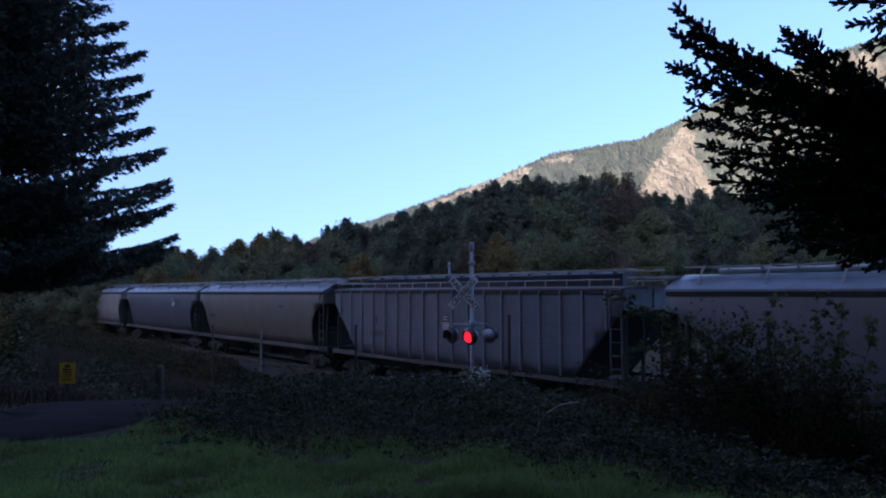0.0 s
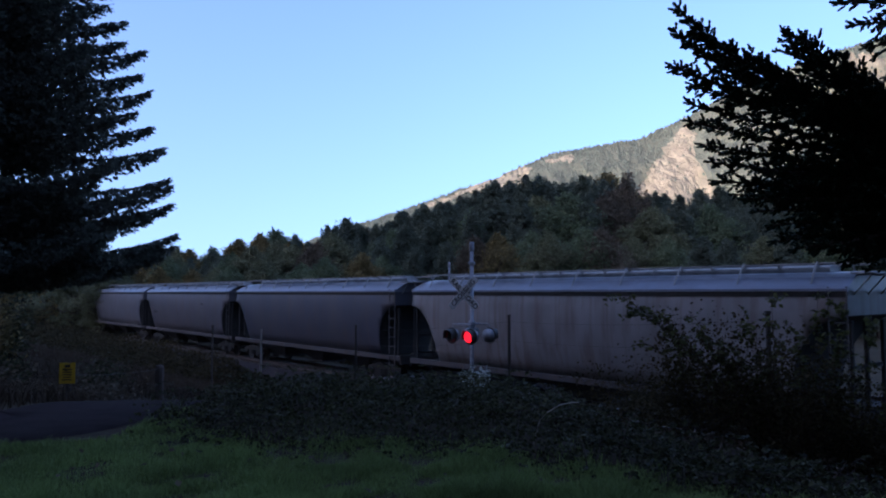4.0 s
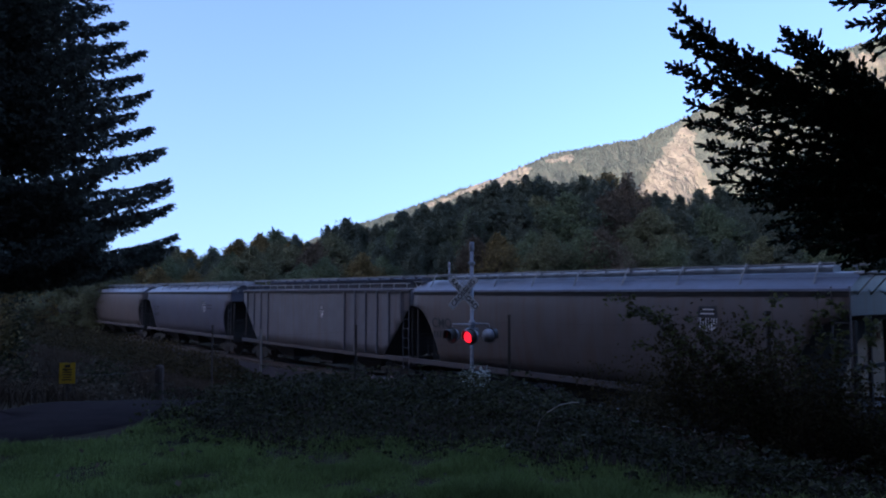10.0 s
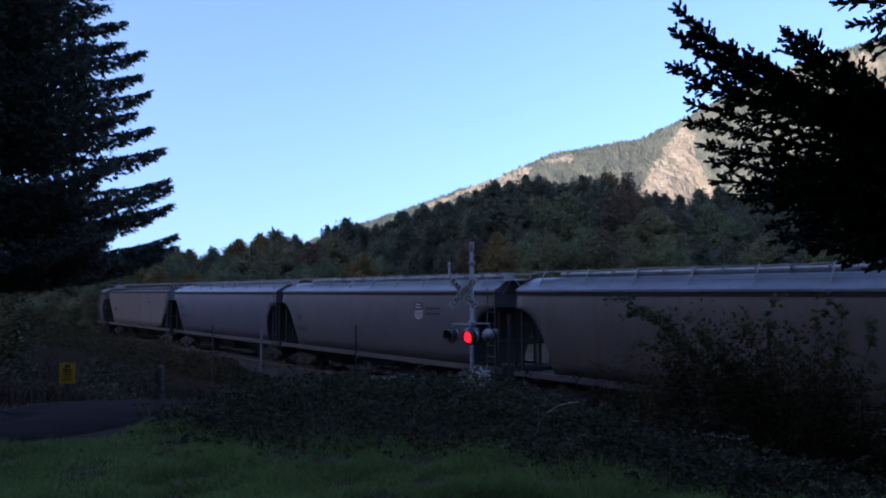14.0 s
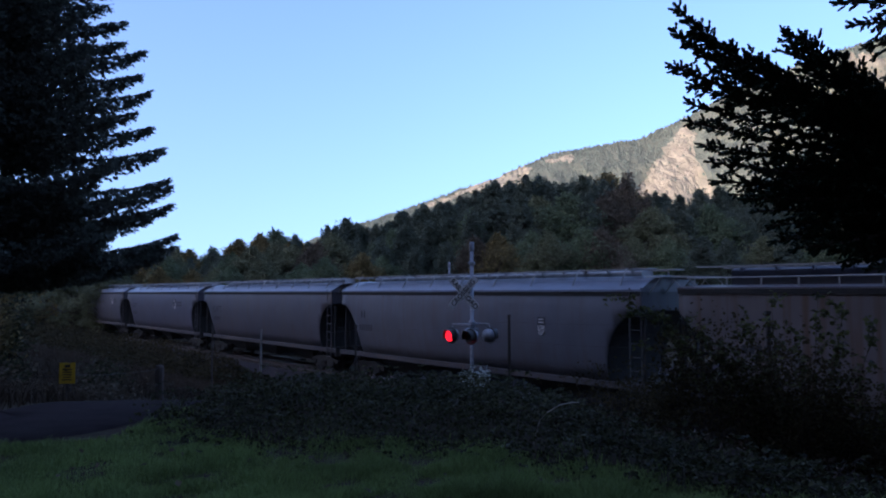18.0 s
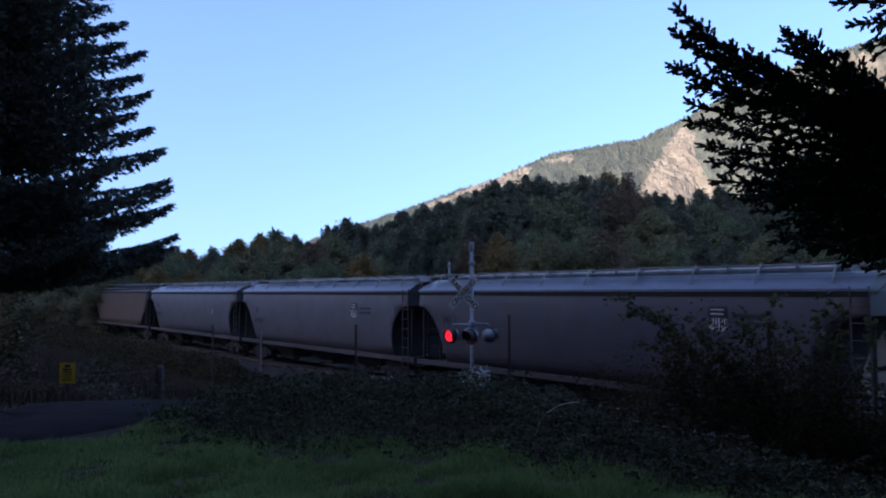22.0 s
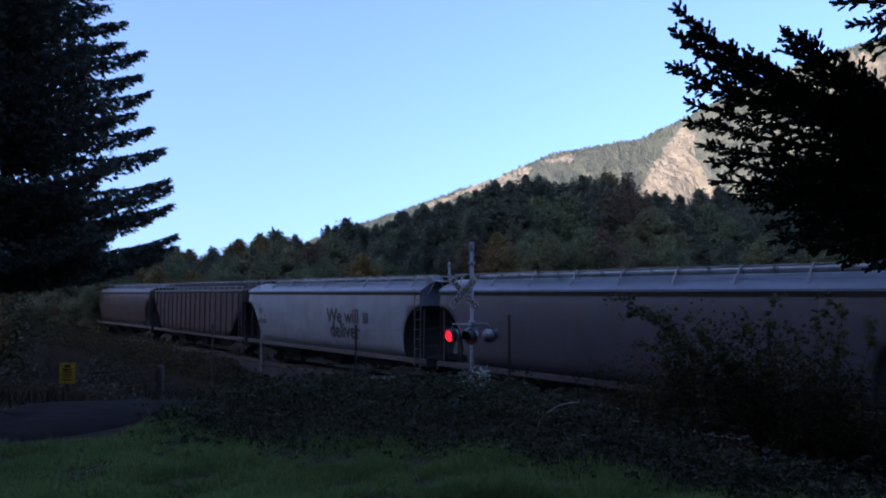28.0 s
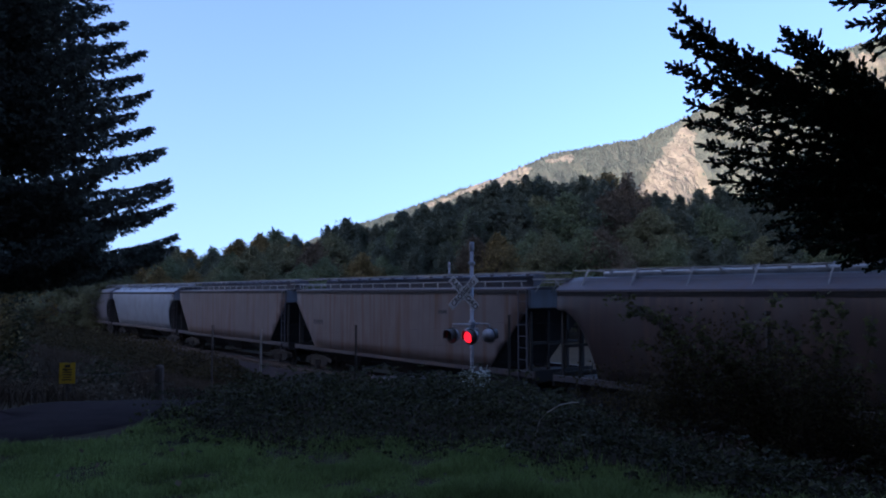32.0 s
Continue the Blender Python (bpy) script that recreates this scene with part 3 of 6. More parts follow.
    if name == "round_roof":
        prof = [(1.62, 3.985), (1.615, 4.05), (1.50, 4.12), (1.12, 4.33), (0.82, 4.43), (0.4, 4.48), (0, 4.49)]
        prof = prof + [(-y, z) for y, z in prof[-2::-1]]
        f.prism(prof, -8.52, 8.52, "x")
        return f.mesh(name, M_WHITE)
    if name == "flat_roof":
        prof = [(1.60, 4.06), (1.595, 4.10), (1.0, 4.15), (0.5, 4.17), (0, 4.18)]
        prof = prof + [(-y, z) for y, z in prof[-2::-1]]
        f.prism(prof, -8.52, 8.52, "x")
        return f.mesh(name, M_WHITE)
    return build_body("flat")


@lru_cache(None)
def painted(name, material):
    me = stock(name).copy()
    me.materials.clear()
    me.materials.append(material)
    return me


def build_truck(car, x):
    t = part("truck", stock("bolster"), car, "dark cast steel truck", pose(x, 0, 0))
    for side in (-1, 1):
        part("side_frame", stock("side_frame"), t, m=pose(0, side * 1.0, 0, 0, 0, 0 if side < 0 else 180))
        for wx in (-0.89, 0.89):
            part("wheel", stock("wheel"), t, m=pose(wx, side * 0.753, 0.455, 0, 0, 180 if side < 0 else 0))


def freight_car(kind, paint, trim, label, ribs=0, rib_paint=None, roof=None, plain=None):
    car = thing("covered_hopper_car", Matrix(), label, "freight car", "cars of the train")
    shape = "round" if kind == "round" else "flat"
    part("hopper_body", painted(shape, paint), car)
    # slope sheets near-black: grime plus the shade of the open car ends
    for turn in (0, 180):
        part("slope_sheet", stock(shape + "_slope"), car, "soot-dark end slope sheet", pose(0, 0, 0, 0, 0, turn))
    part("roof", painted(shape + "_roof", roof or P_ROOF), car)
    top = 4.69
    for side in (-1, 1):
        turn = 0 if side < 0 else 180
        part("side_sill", painted("sill", P_SILL), car, "grimy dark side sill", m=pose(0, side * 1.47, 0, 0, 0, turn))
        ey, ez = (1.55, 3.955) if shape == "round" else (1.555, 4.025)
        part("eave_shadow_strip", stock("eave"), car, "dark strip painting the shadow line below the roof edge", m=pose(0, side * ey, ez, 0, 0, 180 if side > 0 else 0))
        part("roof_walkway", stock("walkway"), car, "galvanised grating walkway", pose(0, side * 0.72, top))
        for i in range(9 if shape == "round" else 0):
            x = -7.6 + 15.2 * i / 8
            part("walkway_bracket", stock("bracket"), car, m=pose(x, side * 0.72, top, 0, 0, turn))
        if shape == "flat":
            part("top_rail", stock("top_rail"), car, "pale side rail along the roof edge", pose(0, side * 1.4, 0))
            for i in range(18):
                part("rail_post", stock("rail_post"), car, m=pose(-8.08 + 0.95 * i, side * 1.4, 0))
        for i in range(ribs):
            x = -7.9 + 15.8 * i / (ribs - 1)
            if plain and plain[0] < x < plain[1]:
                continue
            part("side_rib", painted("rib", rib_paint or trim), car, m=Matrix.Translation((x, side * 1.545, 0)) @ Matrix.Rotation(0 if side < 0 else math.pi, 4, "Z") @ rib_cut(x))
        part("ladder", painted("ladder", P_SILL if shape == "round" else P_GREY), car, m=pose(-side * 8.28, side * 1.585, 0))
    part("roof_hatch", stock("hatch") if shape == "round" else painted("hatch", P_DARKGREY), car, m=pose(0, 0, 0 if shape == "round" else -0.03))
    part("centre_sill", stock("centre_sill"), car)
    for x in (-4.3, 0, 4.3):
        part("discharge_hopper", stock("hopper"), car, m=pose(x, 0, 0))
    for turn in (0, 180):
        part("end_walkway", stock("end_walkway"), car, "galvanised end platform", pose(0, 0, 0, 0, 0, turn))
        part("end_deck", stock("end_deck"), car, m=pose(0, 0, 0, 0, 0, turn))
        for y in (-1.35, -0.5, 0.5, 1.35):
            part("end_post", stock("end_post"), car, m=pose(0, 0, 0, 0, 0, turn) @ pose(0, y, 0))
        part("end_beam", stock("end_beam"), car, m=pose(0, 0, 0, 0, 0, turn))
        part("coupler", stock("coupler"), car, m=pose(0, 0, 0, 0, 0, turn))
        if shape == "flat":
            part("end_sheet", painted("end_sheet", P_WHITE if paint not in (P_OXIDE, P_RUST) else P_GREY), car, "pale grey upper end sheet with stiffeners", pose(0, 0, 0, 0, 0, turn))
    part("brake_wheel", stock("brake_wheel"), car)
    for x in (-6.95, 6.95):
        build_truck(car, x)
    return car


def rib_cut(x):
    """Ribs near the ends stop at the slope of the end sheets."""
    e = max(0.0, (abs(x) - 6.5) / 2.0)
    low = 1.26 + 2.2 * e
    k = (4.02 - low) / 2.76
    return Matrix.Translation((0, 0, 4.02 * (1 - k))) @ Matrix.Diagonal((1, 1, k, 1))


CARS = []
# trailing end of each car's body along the track at 0 s, with its kind and paint
LEFT_ENDS = [11.99, 30.53, 48.59, 66.23, 84.78, 103.05, 121.18, 139.05, 156.85, 175.67, 192.98, 211.82, 230.23, 248.34, 266.1, 284.48, 302.7,
             320.69, 338.93, 357.18, 374.95, 392.88, 411.0, 429.08, 446.8, 465.05, 483.05, 501.24, 519.63, 537.93, 556.0, 574.0, 592.1, 610.2]

# most roofs share one paint, paled and blued to carry the sky's reflection
P_ROOF = car_paint("roof_paint", (0.165, 0.175, 0.215), 0.15, 0.3)
P_ROOF.node_tree.nodes["Principled BSDF"].inputs["Roughness"].default_value = 0.34
P_ROOF.node_tree.nodes["Principled BSDF"].inputs["Metallic"].default_value = 0.3
P_DARKROOF = car_paint("dark_roof_paint", (0.075, 0.064, 0.075), 0.4, 0.4)
P_PALE = car_paint("pale_grey_paint", (0.102, 0.103, 0.122), 0.25, 0.35)
P_WHITE = car_paint("off_white_paint", (0.168, 0.192, 0.228), 0.2, 0.25)
P_DUSTY = car_paint("dusty_grey_paint", (0.114, 0.111, 0.122), 0.35, 0.4)
P_CREAM = car_paint("stained_cream_paint", (0.19, 0.178, 0.182), 0.5, 0.4)
P_BLUEGREY = car_paint("blue_grey_paint", (0.074, 0.075, 0.1), 0.2, 0.35)
P_SLATE = car_paint("slate_blue_paint", (0.088, 0.098, 0.125), 0.2, 0.35)
P_PALERIB = car_paint("pale_rib_paint", (0.15, 0.155, 0.18), 0.2, 0.3)
P_DARKGREY = car_paint("dark_grey_paint", (0.048, 0.05, 0.071), 0.25, 0.4)
P_TAN = car_paint("tan_grey_paint", (0.098, 0.083, 0.079), 0.45, 0.4)
P_GREY = car_paint("mid_grey_paint", (0.076, 0.074, 0.09), 0.3, 0.4)
P_SILL = car_paint("grimy_sill_paint", (0.060, 0.053, 0.056), 0.5, 0.5)
P_RUST = car_paint("rust_brown_paint", (0.098, 0.066, 0.049), 0.7, 0.4)
P_RUSTGREY = car_paint("rust_streaked_grey_paint", (0.118, 0.1, 0.098), 0.95, 0.35)
P_OXIDE = car_paint("oxide_red_paint", (0.046, 0.028, 0.03), 0.4, 0.4)
P_BROWN = car_paint("dark_brown_paint", (0.04, 0.027, 0.025), 0.5, 0.4)

CAR_LIST = [
    ("round", P_PALE, "pale grey rounded covered hopper car with black lettering", 0),
    ("ribbed", P_SLATE, "blue-grey covered hopper car with vertical side ribs", 18),
    ("round", P_TAN, "weathered tan-grey rounded covered hopper car", 0),
    ("round", P_DARKGREY, "dark blue-grey rounded covered hopper car", 0),
    ("round", P_CREAM, "stained off-white covered hopper car with tall ladders", 0),
    ("round", P_DARKGREY, "dark blue-grey rounded covered hopper car", 0),
    ("round", P_GREY, "dusty mid-grey rounded covered hopper car", 0),
    ("round", P_PALE, "dusty pale grey rounded covered hopper car", 0),
    ("round", P_TAN, "weathered tan-grey rounded covered hopper car", 0),
    ("round", P_TAN, "weathered tan-grey rounded covered hopper car", 0),
    ("ribbed", P_DUSTY, "pale grey ribbed covered hopper car with rust runs", 18),
    ("round", P_BLUEGREY, "blue-grey rounded covered hopper car with black lettering", 0),
    ("round", P_TAN, "tan covered hopper car stained with dark streaks", 0),
    ("round", P_GREY, "mid-grey rounded covered hopper car with a striped shield", 0),
    ("round", P_BLUEGREY, "blue-grey rounded covered hopper car", 0),
    ("flat", P_RUSTGREY, "grey flat-sided covered hopper car with rust runs", 0),
    ("round", P_PALE, "blue-white rounded covered hopper car", 0),
    ("round", P_GREY, "mid-grey rounded covered hopper car with black lettering", 0),
    ("round", P_BLUEGREY, "blue-grey rounded covered hopper car", 0),
    ("round", P_GREY, "mid-grey rounded covered hopper car with a striped shield", 0),
    ("round", P_PALE, "pale grey covered hopper car with a striped shield", 0),
    ("round", P_PALE, "pale blue-grey rounded covered hopper car", 0),
    ("flat", P_RUST, "rust-brown flat-sided covered hopper car", 0),
    ("round", P_PALE, "pale blue-grey rounded covered hopper car", 0),
    ("round", P_GREY, "dusty grey rounded covered hopper car", 0),
    ("round", P_WHITE, "off-white covered hopper car with a large black slogan", 0),
    ("ribbed", P_OXIDE, "oxide-red ribbed covered hopper car", 18),
    ("round", P_BROWN, "dark brown rounded covered hopper car", 0),
    ("flat", P_RUSTGREY, "grey flat-sided covered hopper car with rust runs", 0),
    ("flat", P_RUSTGREY, "grey flat-sided covered hopper car with rust runs", 0),
    ("round", P_WHITE, "blue-white rounded covered hopper car", 0),
    ("round", P_PALE, "pale grey rounded covered hopper car", 0),
    ("round", P_BLUEGREY, "blue-grey rounded covered hopper car", 0),
    ("round", P_GREY, "mid-grey rounded covered hopper car", 0),
]


def build_train():
    for (kind, paint, label, ribs), end in zip(CAR_LIST, LEFT_ENDS):
        trim = {P_OXIDE: P_OXIDE, P_BROWN: P_BROWN, P_RUST: P_RUST}.get(paint, P_PALE)
        if paint in (P_WHITE, P_CREAM):
            trim = P_WHITE
        car = freight_car(kind, paint, trim, label, ribs, rib_paint=P_PALERIB if paint == P_SLATE else None,
                          roof=P_DARKROOF if paint in (P_OXIDE, P_BROWN, P_RUST) or kind != "round" else None, plain=(-4.2, 2.5) if paint == P_DUSTY else None)
        CARS.append((car, end - HALF))


CAR_TURN = math.degrees(math.atan2(-DIR.y, -DIR.x))


# ------------------------------------------------------------------ the crossing signal
def build_signal(at, turn, lit, tall):
    root = thing("crossing_signal", pose(at[0], at[1], at[2], 0, 0, turn), "aluminium railway crossing signal with crossbuck and red flashers", "crossing signal", "crossing signals")
    f = Form().lathe([(0.22, 0), (0.22, 0.06), (0.12, 0.1), (0.06, 0.35), (0.052, 0.4), (0.052, tall - 0.28)], 16)
    part("mast", f.mesh("mast", M_ALU, True), root)
    f = Form().lathe([(0.055, tall - 0.28), (0.072, tall - 0.26), (0.072, tall - 0.03), (0.05, tall), (0.01, tall + 0.01)], 16)
    part("mast_cap", f.mesh("mast_cap", M_ALU, True), root)
    f = Form().lathe([(0.075, tall - 0.68), (0.085, tall - 0.66), (0.085, tall - 0.58), (0.075, tall - 0.56)], 14)
    f.box(-0.12, 0.12, -0.03, 0.03, tall - 0.64, tall - 0.6)
    part("clamp", f.mesh("clamp", M_ALU), root)
    buck_z = tall - 1.50
    for i, a in enumerate((45, -45)):
        f = Form().box(-0.61, 0.61, -0.004, 0.004, -0.114, 0.114)
        blade = part("crossbuck_blade", f.mesh("crossbuck_blade", M_WHITE), root, "white blade with black lettering",
                     pose(-0.15, -0.2, buck_z, 0, 0, 15) @ pose(0, -0.012 * i, 0, 0, a, 0))
        words = [("CROSSING", 0)] if i == 1 else [("RAIL", -0.33), ("ROAD", 0.33)]
        for w, x in words:
            part("lettering", writing(w, 0.215, M_BLACK), blade, m=pose(x, -0.0065, -0.005, 90, 0, 0))
    f = Form()
    for dz in (-0.2, 0.2):
        f.box(-0.17, 0.05, -0.19, 0.06, buck_z + dz - 0.02, buck_z + dz + 0.02)
    part("crossbuck_bracket", f.mesh("crossbuck_bracket", M_ALU), root)
    f = Form()
    for y in (-0.42, 0.33):
        f.tube([(-0.40, y, 0.24), (-0.38, y, 0.34), (0.38, y, 0.34), (0.40, y, 0.24)], 0.022, 8)
    f.tube([(0, -0.42, 0.34), (0, 0.33, 0.34)], 0.028, 8)
    f.lathe([(0.08, 0.22), (0.1, 0.26), (0.1, 0.40), (0.08, 0.44)], 12)
    lz = tall - 2.75
    part("light_arm", f.mesh("light_arm", M_ALU), root, m=pose(0, 0, lz))
    lamps = []
    for face in (-1, 1):
        for side in (-1, 1):
            m = pose(side * 0.38, -0.46 if face < 0 else 0.36, lz, 0, 0, 0 if face < 0 else 180)
            f = Form().lathe([(0.235, 0.012), (0.235, -0.012), (0.18, -0.02), (0.18, 0.0)], 28, "y")
            head = part("light_head", f.mesh("light_head", M_BLACK), root, "round black signal background", m)
            f = Form().lathe([(0.20, 0.014), (0.205, 0.06), (0.19, 0.13), (0.13, 0.20), (0.04, 0.235)], 20, "y")
            part("housing", f.mesh("housing", M_ALU, True), head, "silver lamp housing")
            f = Form()
            n = 15
            vs, fs = [], []
            for k in range(n):
                a = math.pi * (-0.15 + 1.3 * k / (n - 1))
                for r, y in ((0.178, -0.02), (0.178, -0.30 + 0.12 * abs(math.cos(a))), (0.186, -0.30 + 0.12 * abs(math.cos(a))), (0.186, -0.02)):
                    vs.append((r * math.cos(a), y, r * math.sin(a)))
            for k in range(n - 1):
                for j in range(4):
                    fs.append((k * 4 + j, k * 4 + (j + 1) % 4, k * 4 + 4 + (j + 1) % 4, k * 4 + 4 + j))
            fs += [(0, 1, 2, 3), tuple(range(n * 4 - 1, n * 4 - 5, -1))]
            f.add(vs, fs)
            part("hood", f.mesh("hood", M_BLACK), head)
            f = Form().lathe([(0.155, -0.02), (0.14, -0.026), (0.05, -0.03), (0.005, -0.032)], 24, "y")
            part("lens", f.mesh("lens", M_LENS, True), head, "dark red glass lens")
            if face < 0 and lit:
                f = Form().lathe([(0.165, 0.0015), (0.165, -0.0015), (0.12, -0.002), (0.01, -0.002)], 24, "y")
                disc = part("lamp_disc", f.mesh("lamp_disc", M_RED, True), root, "glowing red lamp disc")
                f = Form().lathe([(0.167, 0.003), (0.167, 0.006), (0.02, 0.007)], 24, "y")
                part("disc_back", f.mesh("disc_back", M_BLACK), disc, "black back of the lamp disc")
                lamps.append((disc, m @ pose(0, -0.10, 0)))
    return lamps


LAMPS = []


# ------------------------------------------------------------------ trees
def conifer_meshes(tag, tall, spread, bare, rng, whorls, shoot, needle_mat, density=1.0, needles=7, thin=0.22, power=0.82, flat=1.0, even=0.2, sag=1.0, wide=0.36, fill=0):
    """Trunk and crown meshes of a fir: limbs in whorls, drooping and upturned, set with needle shoots."""
    f = Form()
    f.tube([(0, 0, -0.4), (0, 0, tall * 0.3), (0.03, 0.02, tall * 0.7), (0, 0, tall)], [tall * 0.021, tall * 0.016, tall * 0.008, 0.02], 10)
    limbs = f
    base, way, length = [], [], []
    for k in range(whorls):
        u = (k + rng.uniform(0, 0.8)) / whorls
        z = bare + (tall - bare) * u ** 0.95
        r = spread * (1 - u) ** power * rng.uniform(1 - even, 1 + 0.3 * even) + 0.15
        n = int(rng.integers(4, 7))
        a0 = rng.uniform(0, 6.28)
        for j in range(n):
            a = a0 + 6.283 * j / n + rng.uniform(-0.3, 0.3)
            rr = r * rng.uniform(1 - even, 1 + 0.3 * even)
            out = np.array([math.cos(a), math.sin(a), 0])
            sd = np.array([-math.sin(a), math.cos(a), 0])
            droop, lift = rng.uniform(0.16, 0.34) * sag, rng.uniform(0.12, 0.34) * (0.4 + 0.6 * sag)
            ts = np.linspace(0, 1, 6)
            pts = [np.array([0, 0, z + rng.uniform(-0.1, 0.1)]) + out * rr * t + np.array([0, 0, rr * (-droop * math.sin(t * 2.0) + lift * t ** 2.6)]) for t in ts]
            limbs.tube(pts, [0.02 + 0.022 * rr * (1 - t) * 0.6 for t in ts], 4, False)
            m = max(3, int(rr * 15 * density))
            for i in range(m):
                t = 0.12 + 0.88 * ((i + rng.uniform(0, 1)) / m)
                p = np.array([np.interp(t, ts, [q[c] for q in pts]) for c in range(3)])
                w = rr * wide * math.sin(min(1, t * 1.15) * 2.4) * rng.uniform(0.5, 1.1) + 0.08
                for sgn in (-1, 1):
                    k2 = max(1, int(w / shoot * 1.1))
                    for g in range(k2):
                        gg = (g + rng.uniform(0, 0.7)) / k2
                        q = p + sd * sgn * w * gg + out * w * gg * 0.55 + np.array([0, 0, -w * gg * rng.uniform(0.02, 0.4) * flat])
                        base.append(q)
                        way.append(out * rng.uniform(0.5, 1.0) + sd * sgn * rng.uniform(0.3, 1.1) + np.array([0, 0, rng.uniform(-0.5, 0.35) * flat]))
                        length.append(shoot * rng.uniform(0.8, 1.6))
                if t > 0.9:
                    base.append(p), way.append(out + np.array([0, 0, 0.25])), length.append(shoot * 1.7)
    for k in range(fill):
        u, a = rng.uniform(-0.03, 0.8) , rng.uniform(0, 6.283)
        r = spread * (1 - u) * 0.68 * rng.uniform(0.1, 1) ** 0.5
        base.append(np.array([math.cos(a) * r, math.sin(a) * r, bare + (tall - bare) * u + rng.uniform(-0.3, 0.1)]))
        way.append(np.array([math.cos(a), math.sin(a), rng.uniform(-0.8, 0.3)]))
        length.append(shoot * rng.uniform(1.2, 2.2))
    v, fc = needle_shoots(np.array(base), np.array(way), np.array(length), shoot * 0.36, rng, needles, thin)
    return limbs.mesh(tag + "_trunk", M_BARK), fast_mesh(tag + "_crown", v, fc, needle_mat)


def tiered_fir_meshes(tag, tall, rng, face):
    """A tall fir in clear tiers: plume-like limbs, drooping then upturned, with twigs hanging below them."""
    limbs = Form().tube([(0, 0, -0.6), (0, 0, tall * 0.3), (0.03, 0.02, tall * 0.7), (0, 0, tall)], [0.40, 0.31, 0.16, 0.02], 10)
    base, way, length = [], [], []
    # the tiers: height on the trunk and reach of the limbs
    tiers = [(3.2, 2.5), (3.42, 4.2), (3.59, 4.47), (3.86, 4.2), (4.09, 4.55), (4.62, 3.7), (4.79, 4.37), (5.25, 4.34), (5.49, 4.3), (6.34, 4.2), (6.8, 3.83), (7.2, 3.5), (7.7, 3.81), (8.19, 3.61), (8.73, 3.62), (9.02, 3.19), (9.45, 3.14), (9.85, 2.81)]
    z = tiers[-1][0] + 0.5
    while z < tall - 0.4:
        tiers.append((z, 0.25 + 2.79 * (tall - z) / (tall - 10)))
        z += rng.uniform(0.46, 0.62)
    for z, reach in tiers:
        a0 = face + rng.uniform(-0.05, 0.05)
        n = 8 if reach > 1.5 else 5
        for j in range(n):
            a = a0 + 6.283 * j / n + rng.uniform(-0.12, 0.12) * (j > 0)
            rr = reach * (rng.uniform(0.70, 0.92) if j else 1.0)
            out, sd = np.array([math.cos(a), math.sin(a), 0]), np.array([-math.sin(a), math.cos(a), 0])
            zj = z + rng.uniform(-0.06, 0.06) * (j > 0)
            hang = 0.19 if z > 3.7 else 0.09
            sag, lift = rng.uniform(0.08, 0.09) * (1 if z > 3.7 else 0.6), rng.uniform(0.14, 0.16)
            axis = lambda t: np.array([0, 0, zj]) + out * rr * t + np.array([0, 0, rr * (-sag * math.sin(t * 2.3) + lift * t ** 2.2)])
            ts = np.linspace(0, 1, 7)
            limbs.tube([axis(t) for t in ts], [0.012 + 0.016 * rr * (1 - t) for t in ts], 4, False)
            m = int(rr * 165)
            for i in range(m):
                t = 1 - 0.92 * rng.uniform() ** 0.85
                w = (0.06 + 0.26 * rr * (1 - t) ** 0.75) * rng.uniform(-1, 1)
                h = -0.035 * rr * (1 - t) ** 0.5 * rng.uniform() + (0.03 + hang * rr * (1 - t) ** 0.6 * min(1.0, t * 5)) * rng.uniform() ** 1.2
                base.append(axis(t) + sd * w + out * abs(w) * 0.35 + np.array([0, 0, -h]))
                way.append(out * 0.9 + sd * (w * 2.0 + rng.normal() * 0.35) + np.array([0, 0, rng.uniform(-0.6, 0.55)]))
                length.append(rng.uniform(0.10, 0.2))
            base.append(axis(0.98)), way.append(axis(1.0) - axis(0.9)), length.append(0.22)
    for k in range(2600):
        u, a = rng.uniform(0, 0.8), rng.uniform(0, 6.283)
        r = 2.3 * (1 - u) * rng.uniform(0.1, 1) ** 0.5
        base.append(np.array([math.cos(a) * r, math.sin(a) * r, 3.2 + (tall - 3.2) * u]))
        way.append(np.array([math.cos(a), math.sin(a), rng.uniform(-0.8, 0.3)]))
        length.append(rng.uniform(0.15, 0.3))
    v, fc = needle_shoots(np.array(base), np.array(way), np.array(length), 0.06, rng, 6, 0.30)
    return limbs.mesh(tag + "_trunk", M_BARK), fast_mesh(tag + "_crown", v, fc, M_NEEDLE)


